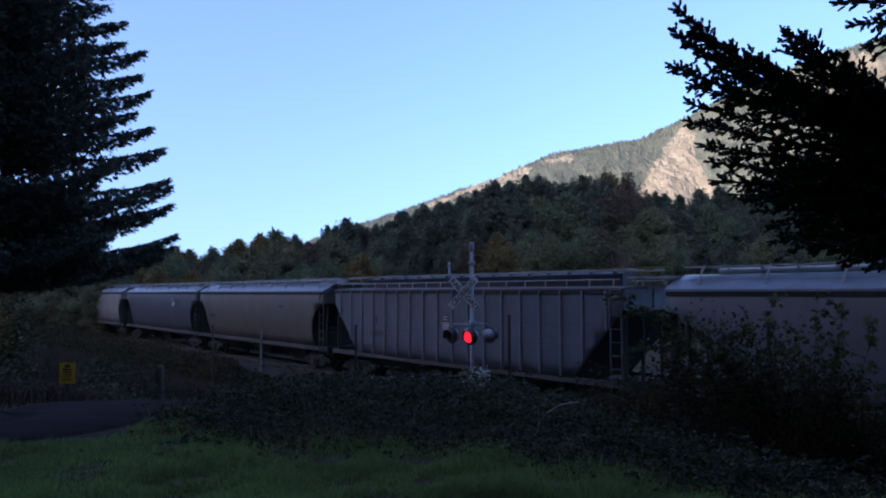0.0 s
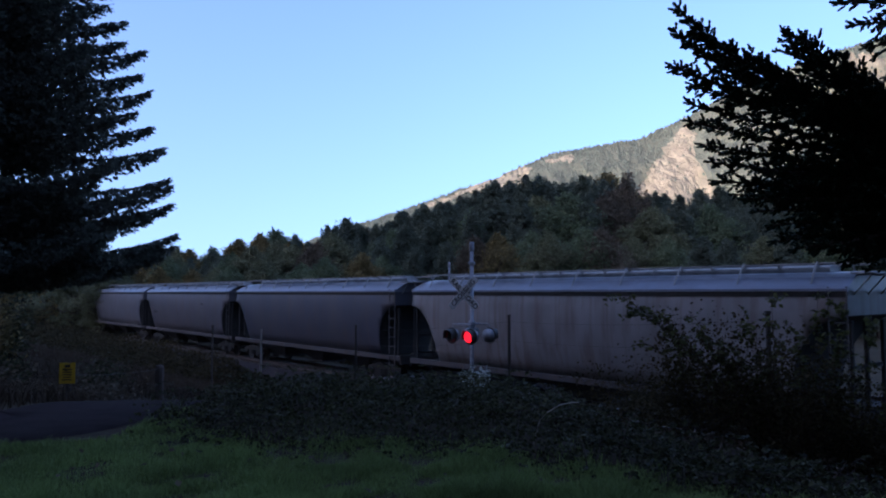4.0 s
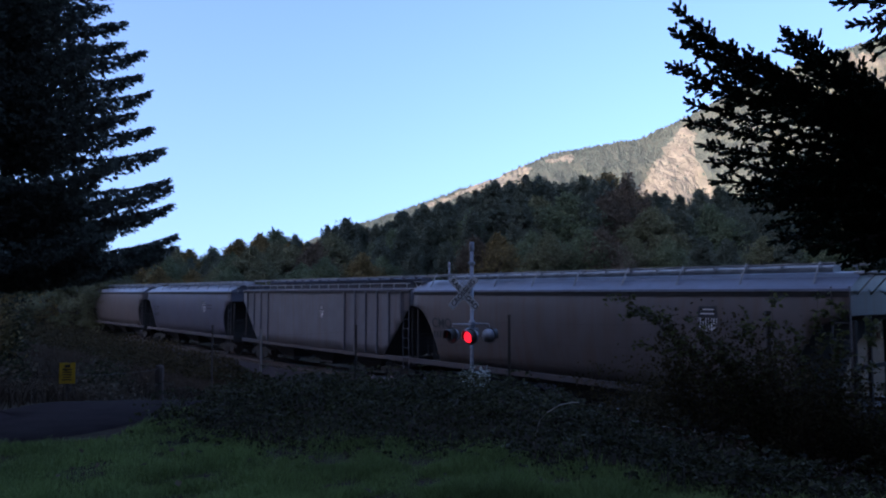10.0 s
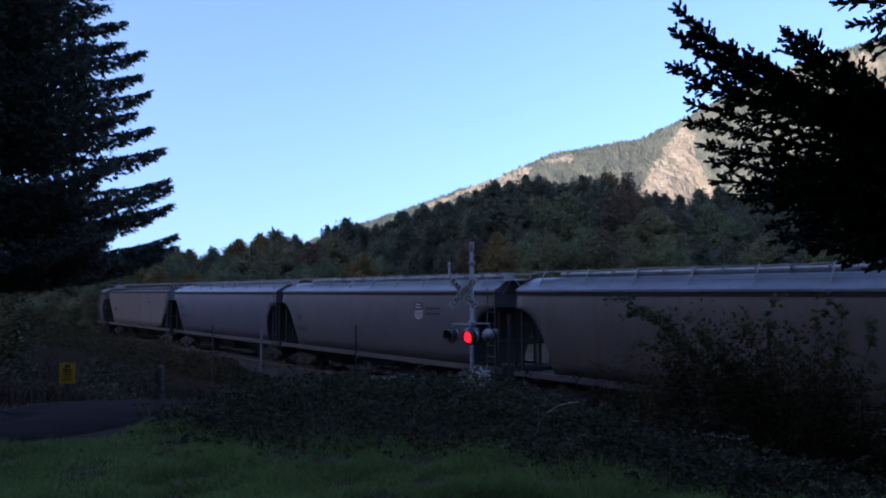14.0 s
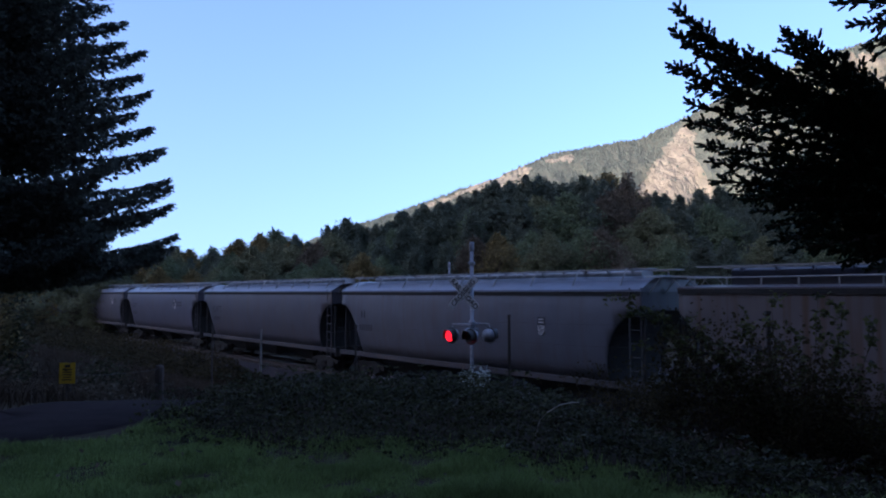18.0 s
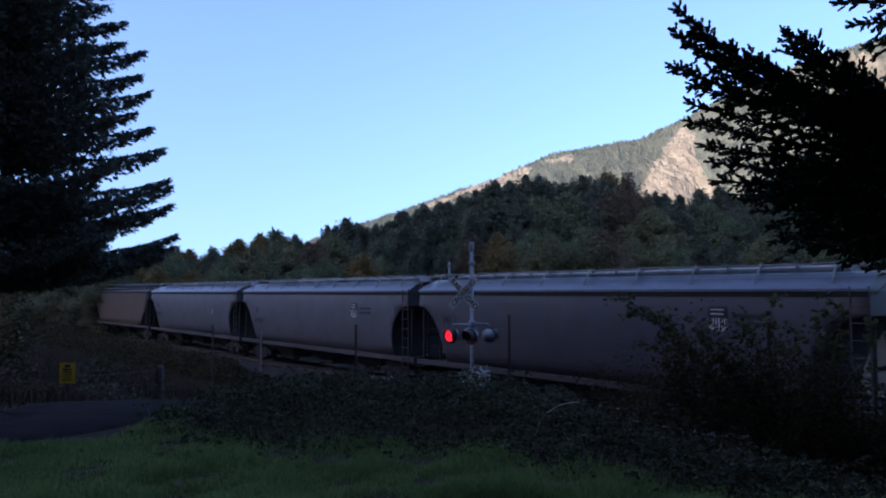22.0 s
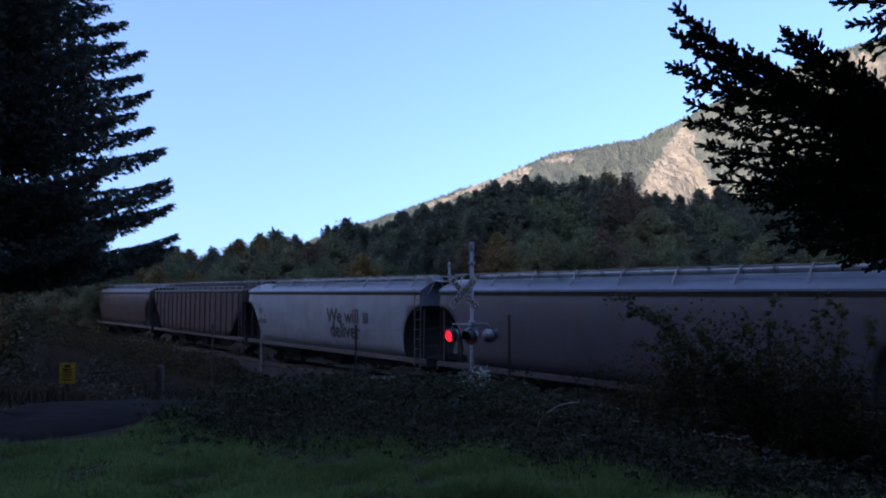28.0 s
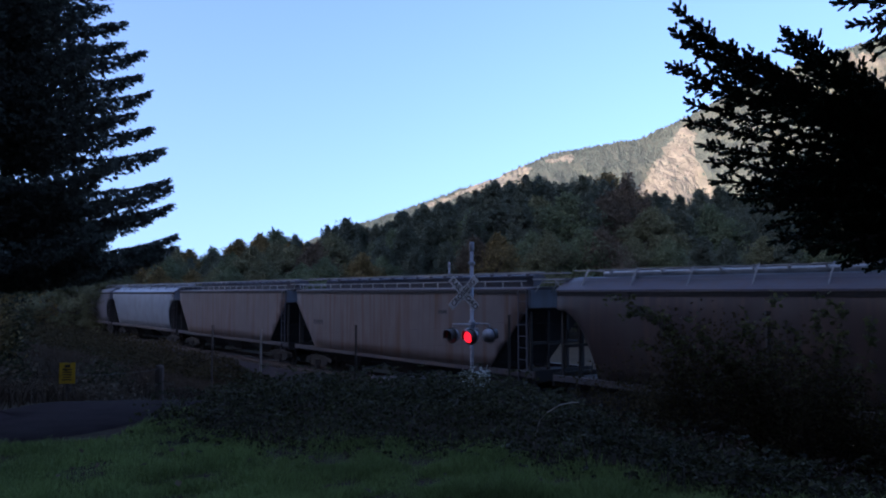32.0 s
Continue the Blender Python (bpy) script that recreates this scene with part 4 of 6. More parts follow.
def full_fir_meshes(tag, tall, spread, rng, count, shoot, needle_mat, power=1.0, needles=5):
    """A dense fir seen from afar: shoots throughout an uneven cone of foliage, and a trunk."""
    f = Form().tube([(0, 0, -0.5), (0, 0, tall * 0.5), (0, 0, tall * 0.98)], [tall * 0.02, tall * 0.012, 0.02], 8)
    u = rng.uniform(0, 1, count) ** 1.35
    a = rng.uniform(0, 6.283, count)
    tier = 0.72 + 0.28 * np.cos(u * 46 + 1.5 * np.sin(a * 2 + 1)) + 0.22 * np.sin(a * 5 + u * 23)
    r = spread * (1 - u) ** power * tier * rng.uniform(0.15, 1, count) ** 0.45 + 0.05
    base = np.stack([np.cos(a) * r, np.sin(a) * r, 0.04 * tall + 0.96 * tall * u - r * 0.16], 1)
    way = np.stack([np.cos(a), np.sin(a), rng.uniform(-0.3, 0.7, count)], 1) + rng.normal(size=(count, 3)) * 0.3
    v, fc = needle_shoots(base, way, shoot * rng.uniform(0.7, 1.5, count) * (1.1 - 0.5 * u), shoot * 0.34, rng, needles, 0.34)
    return f.mesh(tag + "_trunk", M_BARK), fast_mesh(tag + "_crown", v, fc, needle_mat)


def leafy_meshes(tag, tall, spread, rng, leaf, leaf_mat, clumps=170, per=38, lean=0.0, pointed=False, sprigs=0):
    """Trunk with limbs, and an uneven crown of leaf clumps with gaps; sprigs are upright sprays out of the crown's top."""
    f = Form()
    f.tube([(0, 0, -0.5), (0.1, 0.05, tall * 0.25), (0.2 + lean, -0.1, tall * 0.6), (0.25 + lean * 1.5, 0, tall * 0.93)], [tall * 0.02, tall * 0.016, tall * 0.009, 0.03], 8)
    pts = []
    for k in range(clumps):
        a, u = rng.uniform(0, 6.283), rng.uniform(0, 1)
        z = tall * (0.16 + 0.80 * u)
        r = spread * (math.sin(min(1.0, u * 0.86 + 0.18) * math.pi) ** 0.6) * (0.3 + 0.85 * rng.uniform(0, 1) ** 0.6) * (1 + 0.35 * math.sin(a * 3 + tall) * math.cos(u * 7))
        if pointed:
            z = tall * (0.06 + 0.92 * u)
            r = spread * (1 - u) ** 0.72 * min(1.0, u * 4 + 0.5) * (0.1 + 0.95 * rng.uniform(0, 1) ** 0.6) * (1 + 0.28 * math.sin(a * 3 + u * 31 + tall))
        c = np.array([math.cos(a) * r + lean * u, math.sin(a) * r, z])
        if k % (5 if not pointed else 12) == 0:
            f.tube([(0.1, 0, z * 0.55), tuple(c * np.array([0.5, 0.5, 0.8])), tuple(c)], [0.09, 0.05, 0.02], 5, False)
        size = spread * (rng.uniform(0.09, 0.32) if not pointed else rng.uniform(0.06, 0.2) * (1.05 - 0.7 * u))
        d = rng.normal(size=(per, 3))
        d *= (rng.uniform(0.3, 1, per) ** 0.5 / np.linalg.norm(d, axis=1))[:, None]
        pts.append(c + d * size * np.array([1.15, 1.15, 1.5 if pointed else 0.75]))
    for k in range(sprigs):
        a, u = rng.uniform(0, 6.283), rng.uniform(0.35, 1) ** 0.7
        r = spread * (0.85 * math.sin(min(1.0, u * 0.86 + 0.18) * math.pi) ** 0.6 if not pointed else 0.9 * (1 - u) ** 0.72) * rng.uniform(0.5, 1.05)
        c = np.array([math.cos(a) * r + lean * u, math.sin(a) * r, tall * (0.16 + 0.76 * u)])
        g = rng.uniform(0, 1, 60)
        high = tall * rng.uniform(0.06, 0.13)
        wide = tall * 0.02 * (1.15 - g)
        pts.append(c + np.stack([rng.normal(size=60) * wide + math.cos(a) * g * high * 0.3, rng.normal(size=60) * wide + math.sin(a) * g * high * 0.3, g * high], 1))
    v, fc = leaf_cloud(np.concatenate(pts), 0.6, leaf, rng)
    return f.mesh(tag + "_trunk", M_BARK), fast_mesh(tag + "_crown", v, fc, leaf_mat)


def plant(kind, meshes, m, label, group=""):
    t = thing(kind, m, label, "tree", group)
    part("trunk", meshes[0], t)
    part("crown", meshes[1], t)
    return t


def build_trees():
    rng = np.random.default_rng(11)
    big = tiered_fir_meshes("tall_fir", 19.5, rng, 0.57)
    plant("fir_tree", big, pose(-10.75, 16.0, 1.0), "tall dark fir tree with layered drooping branches beside the road")
    dark = full_fir_meshes("young_fir", 10, 2.6, rng, 3000, 0.30, M_NEEDLE, 0.9, 6)
    for x, y, k in ((-18.2, 27, 0.75), (-22.8, 33, 1.1), (-26.5, 38, 0.9), (-19.6, 24, 1.2)):
        plant("fir_tree", dark, Matrix.Translation((x, y, ground_z(x, y) - 0.1)) @ Matrix.Rotation(x, 4, "Z") @ Matrix.Scale(k, 4), "smaller dark fir tree beside the railway", "small firs")
    # unseen woods behind the camera, added to keep low sky off near ground
    mid = conifer_meshes("screen_fir", 22, 4.2, 1.0, rng, 26, 0.42, M_NEEDLE, 0.55, 5)
    for i in range(40):
        q, s = -14 - 5.5 * (i % 3) + rng.uniform(-1.2, 1.2), -60 + 2.7 * i + rng.uniform(-1, 1)
        if s > 16:
            q -= 4 + (s - 16) * 0.35
        p = on_track(s, q)
        if p.y > 1.5 or abs(p.x) + abs(p.y) < 4:
            continue
        plant("fir_tree", mid, Matrix.Translation((p.x, p.y, 1.6)) @ Matrix.Rotation(rng.uniform(0, 6.28), 4, "Z") @ Matrix.Scale(rng.uniform(1.25, 1.7), 4),
              "unseen fir tree added behind the lawn to block sky light", "woods behind the lawn")
    # unseen firs added beside the track to narrow the sky above it
    for i in range(16):
        p = on_track(-2 - 5.0 * i, 27.5 + 4 * (i % 2) + rng.uniform(-1, 1))
        plant("fir_tree", mid, Matrix.Translation((p.x, p.y, -0.6)) @ Matrix.Rotation(i * 1.3, 4, "Z") @ Matrix.Scale(rng.uniform(0.8, 1.1), 4),
              "unseen fir tree added beyond the railway to block sky light", "woods beyond the railway")
    # unseen near-side firs added to dim the car ends
    for i in range(24):
        p = on_track(-12 - 3.4 * i, 10.5 - 6.5 * (i % 3) + rng.uniform(-1, 1))
        plant("fir_tree", mid, Matrix.Translation((p.x, p.y, 0.6)) @ Matrix.Rotation(i * 2.3, 4, "Z") @ Matrix.Scale(rng.uniform(0.8, 1.1), 4),
              "unseen fir tree added behind the lawn to block sky light", "woods behind the lawn")
    # high unseen firs added to shade the lawn and the cars
    high = conifer_meshes("high_screen_fir", 24, 4.4, 8.5, rng, 20, 0.42, M_NEEDLE, 0.6, 5)
    for x, y, k in ((7, -11, 1.1), (10, -4, 1.1), (11.5, 0.5, 1.1), (10.5, 6.0, 1.1), (13.5, 3.5, 1.2), (16, -4, 1.1), (15, -9, 1.1)):
        plant("fir_tree", high, Matrix.Translation((x, y, 1.6)) @ Matrix.Rotation(x, 4, "Z") @ Matrix.Diagonal((k * 1.3, k * 1.3, k, 1)),
              "unseen fir tree added behind the lawn to block sky light", "woods behind the lawn")
    # more unseen firs added to shade the cars at the right
    for x, y in ((12.2, 0.8), (11.2, 4.6), (14.2, 3.0)):
        plant("fir_tree", mid, Matrix.Translation((x, y, 1.2)) @ Matrix.Rotation(x, 4, "Z") @ Matrix.Scale(0.85, 4), "unseen fir tree added behind the lawn to block sky light", "woods behind the lawn")
    # the belt of trees beyond the track
    firs = [leafy_meshes("belt_fir", 15, 3.6, rng, 0.19, M_BELTFIR, 860, 36, 0.0, True, 50), leafy_meshes("belt_fir_slim", 16, 3.2, rng, 0.18, M_BELTFIR, 820, 36, 0.3, True, 50)]
    leafy = [leafy_meshes("belt_green", 11, 3.6, rng, 0.21, M_LEAF_GREEN, 260, 105, sprigs=150), leafy_meshes("belt_olive", 11, 3.8, rng, 0.21, M_LEAF_OLIVE, 250, 105, 0.6, sprigs=160),
             leafy_meshes("belt_gold", 10, 3.4, rng, 0.20, M_LEAF_GOLD, 220, 100, sprigs=120), leafy_meshes("belt_brown", 11, 3.7, rng, 0.19, M_LEAF_BROWN, 210, 90, -0.5, sprigs=130)]
    names = ["green broadleaf tree in the belt beyond the track", "olive-green broadleaf tree beyond the track", "yellowing broadleaf tree beyond the track", "brown autumn tree with thin foliage beyond the track"]
    thin = leafy_meshes("belt_thin", 15, 4.0, rng, 0.2, M_LEAF_BROWN, 70, 30, 0.4, sprigs=150)
    plant("broadleaf_tree", thin, Matrix.Translation((25.4, 101, -0.9)) @ Matrix.Scale(1.42, 4), "tall brown autumn tree with thin see-through foliage beyond the track", "trees beyond the track")
    # crown line: bearing (metres across at 100 m) against height at 100 m
    bx = [-60, -51, -38, -31.8, -27.7, -25.7, -23.6, -19.9, -18.2, -17, -13.7, -11.7, -8.7, -7.5, -5.4, -3, 2.4, 5.3, 6.9, 10.6, 13.6, 16.9, 20.6, 25, 26.7, 29.6, 32.5, 35.7, 40.7, 52, 70]
    bh = [5.4, 5.4, 6.0, 5.9, 7.2, 8.2, 8.3, 7.7, 7.1, 8.9, 10.4, 9.6, 9.1, 10.4, 11.2, 12.2, 13.4, 14.5, 15.3, 16.4, 16.0, 15.8, 16.2, 15.2, 14.3, 13.6, 13.2, 14.6, 14.1, 15, 16]
    row = 0
    for depth, gap, share in ((118, 1.6, 1.01), (98, 2.4, 0.84), (76, 4.0, 0.54)):
        b = -62 + row
        while b < 62:
            bb = b + rng.uniform(-1, 1)
            top = np.interp(bb, bx, bh) * share * rng.uniform(0.95, 1.04)
            y = depth + rng.uniform(-6, 6)
            x = bb * y / 100
            z0 = -0.9
            h = 3.95 + top * y / 100 - z0
            pick = rng.uniform(0, 1)
            tall_side = bb > -14
            if pick < (1.0 if tall_side and row == 0 else 0.7 if tall_side else 0.35) * (1 if row < 2 else 0.5) * (0.45 if 17 < bb < 27 else 1):
                k = int(rng.integers(0, 2))
                src, own, lab, nm = firs[k], 15 + k, "dark green fir tree in the belt beyond the track", "fir_tree"
            else:
                k = int(rng.choice([0, 0, 1, 1, 2, 3] if bb > -24 else [0, 1, 2, 2, 1, 0]))
                src, own, lab, nm = leafy[k], (11, 11, 10, 11)[k], names[k], "broadleaf_tree"
            sc = h / own
            wide = rng.uniform(1.0, 1.5) if nm == "fir_tree" else rng.uniform(0.8, 1.1)
            plant(nm, src, Matrix.Translation((x, y, z0)) @ Matrix.Rotation(rng.uniform(0, 6.28), 4, "Z") @ Matrix.Diagonal((sc * wide, sc * wide * rng.uniform(0.9, 1.1), sc, 1)), lab, "trees beyond the track")
            b += gap * (0.62 if row == 0 and -15 < bb < 28 else 1) * rng.uniform(0.8, 1.2)
        row += 1


# ------------------------------------------------------------------ mountains
def build_mountain():
    kx = [-420, -46, 115, 256, 463, 590, 717, 851, 1000, 1230, 1500, 2200]
    kz = [90, 218, 272, 333, 368, 425, 496, 550, 600, 670, 720, 600]
    rng = np.random.default_rng(5)
    xs = np.linspace(-420, 2200, 330)
    vs_n = 70
    vs, fs = [], []

    def at(x, v):
        ridge = np.interp(x, kx, kz)
        y = 1700 - 620 * v + 60 * noise.noise(Vector((x * 0.004, v * 3, 1)))
        z = ridge * (1 - v) ** 1.25 + 9 * noise.fractal(Vector((x * 0.02, v * 9, 2)), 0.8, 2.1, 5) * (0.4 + v * (1 - v) * 4)
        # spurs and gullies down the face
        y += 85 * v * noise.fractal(Vector((x * 0.009 + v * 1.3, v * 1.5, 5)), 0.9, 2.0, 5)
        return Vector((x, y, z))

    def rocky(x, v, p):
        w = 0.5 * noise.fractal(Vector((x * 0.012, v * 6, 9)), 0.8, 2.1, 5)
        # one great broken face that widens downwards, a scar higher up, pale ground along the low shoulder
        k = (v - 0.02) / 0.36
        a = 1.2 * min((x - (545 - 180 * k)) / 45, ((580 - 15 * k) - x) / 45, k * 6, 3)
        b = 0.9 - abs((x - 965) / 140) - abs(v - 0.13) * 4.0
        c = 1.0 - abs((x - 110) / 220) - abs(v - 0.045) * 8.0
        return max(a, b, c) + w > 0.25

    for j in range(vs_n):
        for x in xs:
            vs.append(at(x, j / (vs_n - 1)))
    w = len(xs)
    rock = []
    for j in range(vs_n - 1):
        for i in range(w - 1):
            fs.append((j * w + i, (j + 1) * w + i, (j + 1) * w + i + 1, j * w + i + 1))
            rock.append(rocky(xs[i], (j + 0.5) / (vs_n - 1), None))
    # the far side, which closes the mass
    k = len(vs)
    for x in xs:
        vs.append(Vector((x, 2600, -20)))
    for i in range(w - 1):
        fs.append((i, i + 1, k + i + 1, k + i))
        rock.append(False)
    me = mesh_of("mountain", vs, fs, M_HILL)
    me.materials.append(M_ROCK)
    me.polygons.foreach_set("material_index", [1 if r else 0 for r in rock])
    tagged(new("mountain", me), "sunlit mountain ridge with a bare tan cliff and fir forest", "mountain", kind="structure")
    # far firs on the slopes
    tv, tf = [], []
    n = 0
    while n < 15000:
        x, v = rng.uniform(-400, 1500), rng.uniform(0, 1) ** 1.6 * 0.75
        if rocky(x, v, None) and rng.uniform() > 0.05:
            n += 0.2
            continue
        p = at(x, v)
        h, r = rng.uniform(3.5, 8), rng.uniform(1.8, 3.4)
        k = len(tv)
        a = rng.uniform(0, 6)
        tv += [(p.x + r * math.cos(a + q * 1.2566), p.y + r * math.sin(a + q * 1.2566), p.z + h * 0.1 - 2) for q in range(5)] + [(p.x, p.y, p.z + h)]
        tf += [(k + q, k + (q + 1) % 5, k + 5) for q in range(5)]
        n += 1
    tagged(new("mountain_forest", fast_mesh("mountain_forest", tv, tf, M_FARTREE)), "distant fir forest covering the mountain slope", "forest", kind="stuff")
    # the ridge across the valley behind the camera, which keeps the low sun off the valley floor
    vs, fs = [], []
    for i in range(61):
        s = -1500 + 50 * i
        for j, (q, z) in enumerate([(-200, 0), (-300, 90), (-420, 190), (-520, 235), (-900, 60)]):
            # unseen end bent round the track, added to hide the low sky's glow
            bend = max(0.0, -400 - s)
            p = on_track(max(s, -700 - 0.12 * bend) + (q + 200) * 0.8 * step(0, 500, bend), q + 1.3 * bend)
            k = 1 + 0.12 * noise.noise(Vector((s * 0.004, j * 0.5, 3)))
            vs.append((p.x, p.y, z * k - 3))
    for i in range(60):
        for j in range(4):
            fs.append((i * 5 + j, i * 5 + j + 1, i * 5 + 6 + j, i * 5 + 5 + j))
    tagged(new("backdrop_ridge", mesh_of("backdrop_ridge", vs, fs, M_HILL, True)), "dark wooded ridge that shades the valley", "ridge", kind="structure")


# ------------------------------------------------------------------ undergrowth and lawn
def edge_of_lawn(x):
    return float(np.interp(x, [-6, -4.2, -3.6, -3.1, -2.3, -1.7, 0, 0.8, 1.62, 2.1, 2.5, 4.5, 8], [10.6, 9.9, 9.3, 8.6, 7.8, 7.7, 7.55, 7.05, 6.4, 5.95, 5.5, 4.9, 4.3]))


def road_right(y):
    return float(np.interp(y, [3, 6.0, 7.2, 7.7, 7.9, 8.2, 9.0, 10.4, 11.8, 15.2, 20.5, 29], [-18, -9.6, -6.6, -4.95, -4.2, -3.85, -3.85, -3.7, -3.5, -2.7, -0.5, 2.7]))


def mound(x, y):
    n = noise.noise(Vector((x * 0.45, y * 0.45, 4))) + 0.6 * noise.noise(Vector((x * 1.3, y * 1.3, 7))) + 0.35 * noise.noise(Vector((x * 3.1, y * 3.1, 2)))
    rise = step(-0.2, 1.5, y - edge_of_lawn(x)) * step(0.0, 1.2, x - road_right(y))
    return max(0.05, (0.27 + 0.24 * n - 0.14 * step(1.2, 3, x) + 0.15 * step(-2.8, -0.8, x) * step(8.2, 10, y)) * rise)


def build_brambles():
    rng = np.random.default_rng(21)

    def on_bank(x, y):
        return y > edge_of_lawn(x) + 0.3 * rng.normal() and x > road_right(y) + 0.1 and x * NRM.x + y * NRM.y < 15

    # the closed carpet of leaves, thin in its hollows
    pts = []
    while len(pts) < 75000:
        x, y = rng.uniform(-5, 8.5), rng.uniform(5, 20) if rng.uniform() < 0.8 else rng.uniform(5, 12)
        if on_bank(x, y):
            pts.append((x, y, ground_z(x, y) + mound(x, y) * (0.3 + 0.6 * rng.uniform() ** 0.5)))
    v, f = leaf_cloud(np.array(pts), 0.9, 0.048, rng, 0.3, 0.7)
    # arching canes with leaves of three to five leaflets along them
    f_canes = Form()
    sprays = []
    n = 0
    while n < 1500:
        x, y = rng.uniform(-5, 7.5), rng.uniform(5.5, 17) if rng.uniform() < 0.6 else rng.uniform(5.5, 11)
        if not on_bank(x, y):
            continue
        n += 1
        a, r = rng.uniform(0, 6.28), rng.uniform(0.35, 0.95)
        rise = rng.uniform(0.05, 0.24) + (0.15 if n % 9 == 0 else 0)
        base = mound(x, y) * 0.75
        line = []
        for t in np.linspace(0, 1, 7):
            px, py = x + math.cos(a) * r * t, y + math.sin(a) * r * t
            line.append((px, py, ground_z(px, py) + base * (1 - t) + mound(px, py) * 0.8 * t + rise * 4 * t * (1 - t) + 0.02))
        if n % 5 == 0:
            f_canes.tube(line, [0.006, 0.0055, 0.005, 0.005, 0.004, 0.0035, 0.003], 4, False)
        line = np.array(line)
        for t in np.arange(0.1, 1.0, 0.075 / r):
            p = np.array([np.interp(t * 6, range(7), line[:, c]) for c in range(3)])
            side = rng.uniform(0, 6.28)
            c = p + np.array([math.cos(side), math.sin(side), 0.3]) * rng.uniform(0.03, 0.07)
            for k in range(int(rng.integers(3, 6))):
                b = side + (k - 1.5) * 0.9
                sprays.append(c + np.array([math.cos(b), math.sin(b), rng.uniform(-0.3, 0.3)]) * 0.034)
    v2, f2 = leaf_cloud(np.array(sprays), 1.2, 0.05, rng, 0.25, 0.66)
    v, f = np.concatenate([v, v2]), np.concatenate([f, f2 + len(v)])
    tagged(new("bramble_leaves", fast_mesh("bramble_leaves", v, f, M_BRAMBLE)), "dense dark green bramble thicket with glossy leaves on the bank", "brambles", kind="stuff")
    tagged(new("bramble_canes", f_canes.mesh("bramble_canes", M_CANE)), "tangled brown bramble canes arching out of the thicket", "brambles", kind="stuff")
    pts = []
    # far side: thicket added to keep the gap under the cars dark
    for i in range(16000):
        t, q, h = rng.uniform(-6, 62), 23.6 + abs(rng.normal()) * 0.8, rng.uniform() ** 0.7
        p = on_track(t, q)
        pts.append((p.x, p.y, -0.7 + h * (1.0 + 0.4 * math.sin(t * 0.9) + 0.2 * math.sin(t * 2.7))))
    for i in range(36000):
        t = 25 + 85 * rng.uniform() ** 1.2
        q, h = 15.4 - 8 * rng.uniform() ** 1.6 * step(30, 42, t), rng.uniform() ** 0.7
        p = on_track(t, q)
        top = (1.15 + 0.25 * math.sin(t * 0.7) + 0.15 * math.sin(t * 2.1)) * step(27, 44, t) + 0.2
        pts.append((p.x, p.y, ground_z(p.x, p.y) - 0.05 + h * top))
    v, f = leaf_cloud(np.array(pts), 0.7, 0.16, rng, 0.3, 0.7)
    tagged(new("trackside_thicket", fast_mesh("trackside_thicket", v, f, M_BUSH)), "low dark bramble thicket along both sides of the track", "brambles", kind="stuff")


def blades(pts, height, lean, width, rng):
    n = len(pts)
    a = rng.uniform(0, 6.283, n)
    side = np.stack([np.cos(a), np.sin(a), np.zeros(n)], 1) * width
    b = rng.uniform(0, 6.283, n)
    h = height * rng.uniform(0.55, 1.3, n)
    off = np.stack([np.cos(b), np.sin(b), np.zeros(n)], 1) * (lean * h * rng.uniform(0.2, 1.2, n))[:, None]
    up = np.array([[0, 0, 1.0]]) * h[:, None]
    v = np.stack([pts - side, pts + side, pts + up * 0.6 + off * 0.4 + side * 0.7, pts + up * 0.6 + off * 0.4 - side * 0.7, pts + up + off], 1).reshape(-1, 3)
    k = np.arange(n)[:, None] * 5
    return v, np.concatenate([k + np.array([0, 1, 2]), k + np.array([0, 2, 3]), k + np.array([3, 2, 4])], 1).reshape(-1, 3)


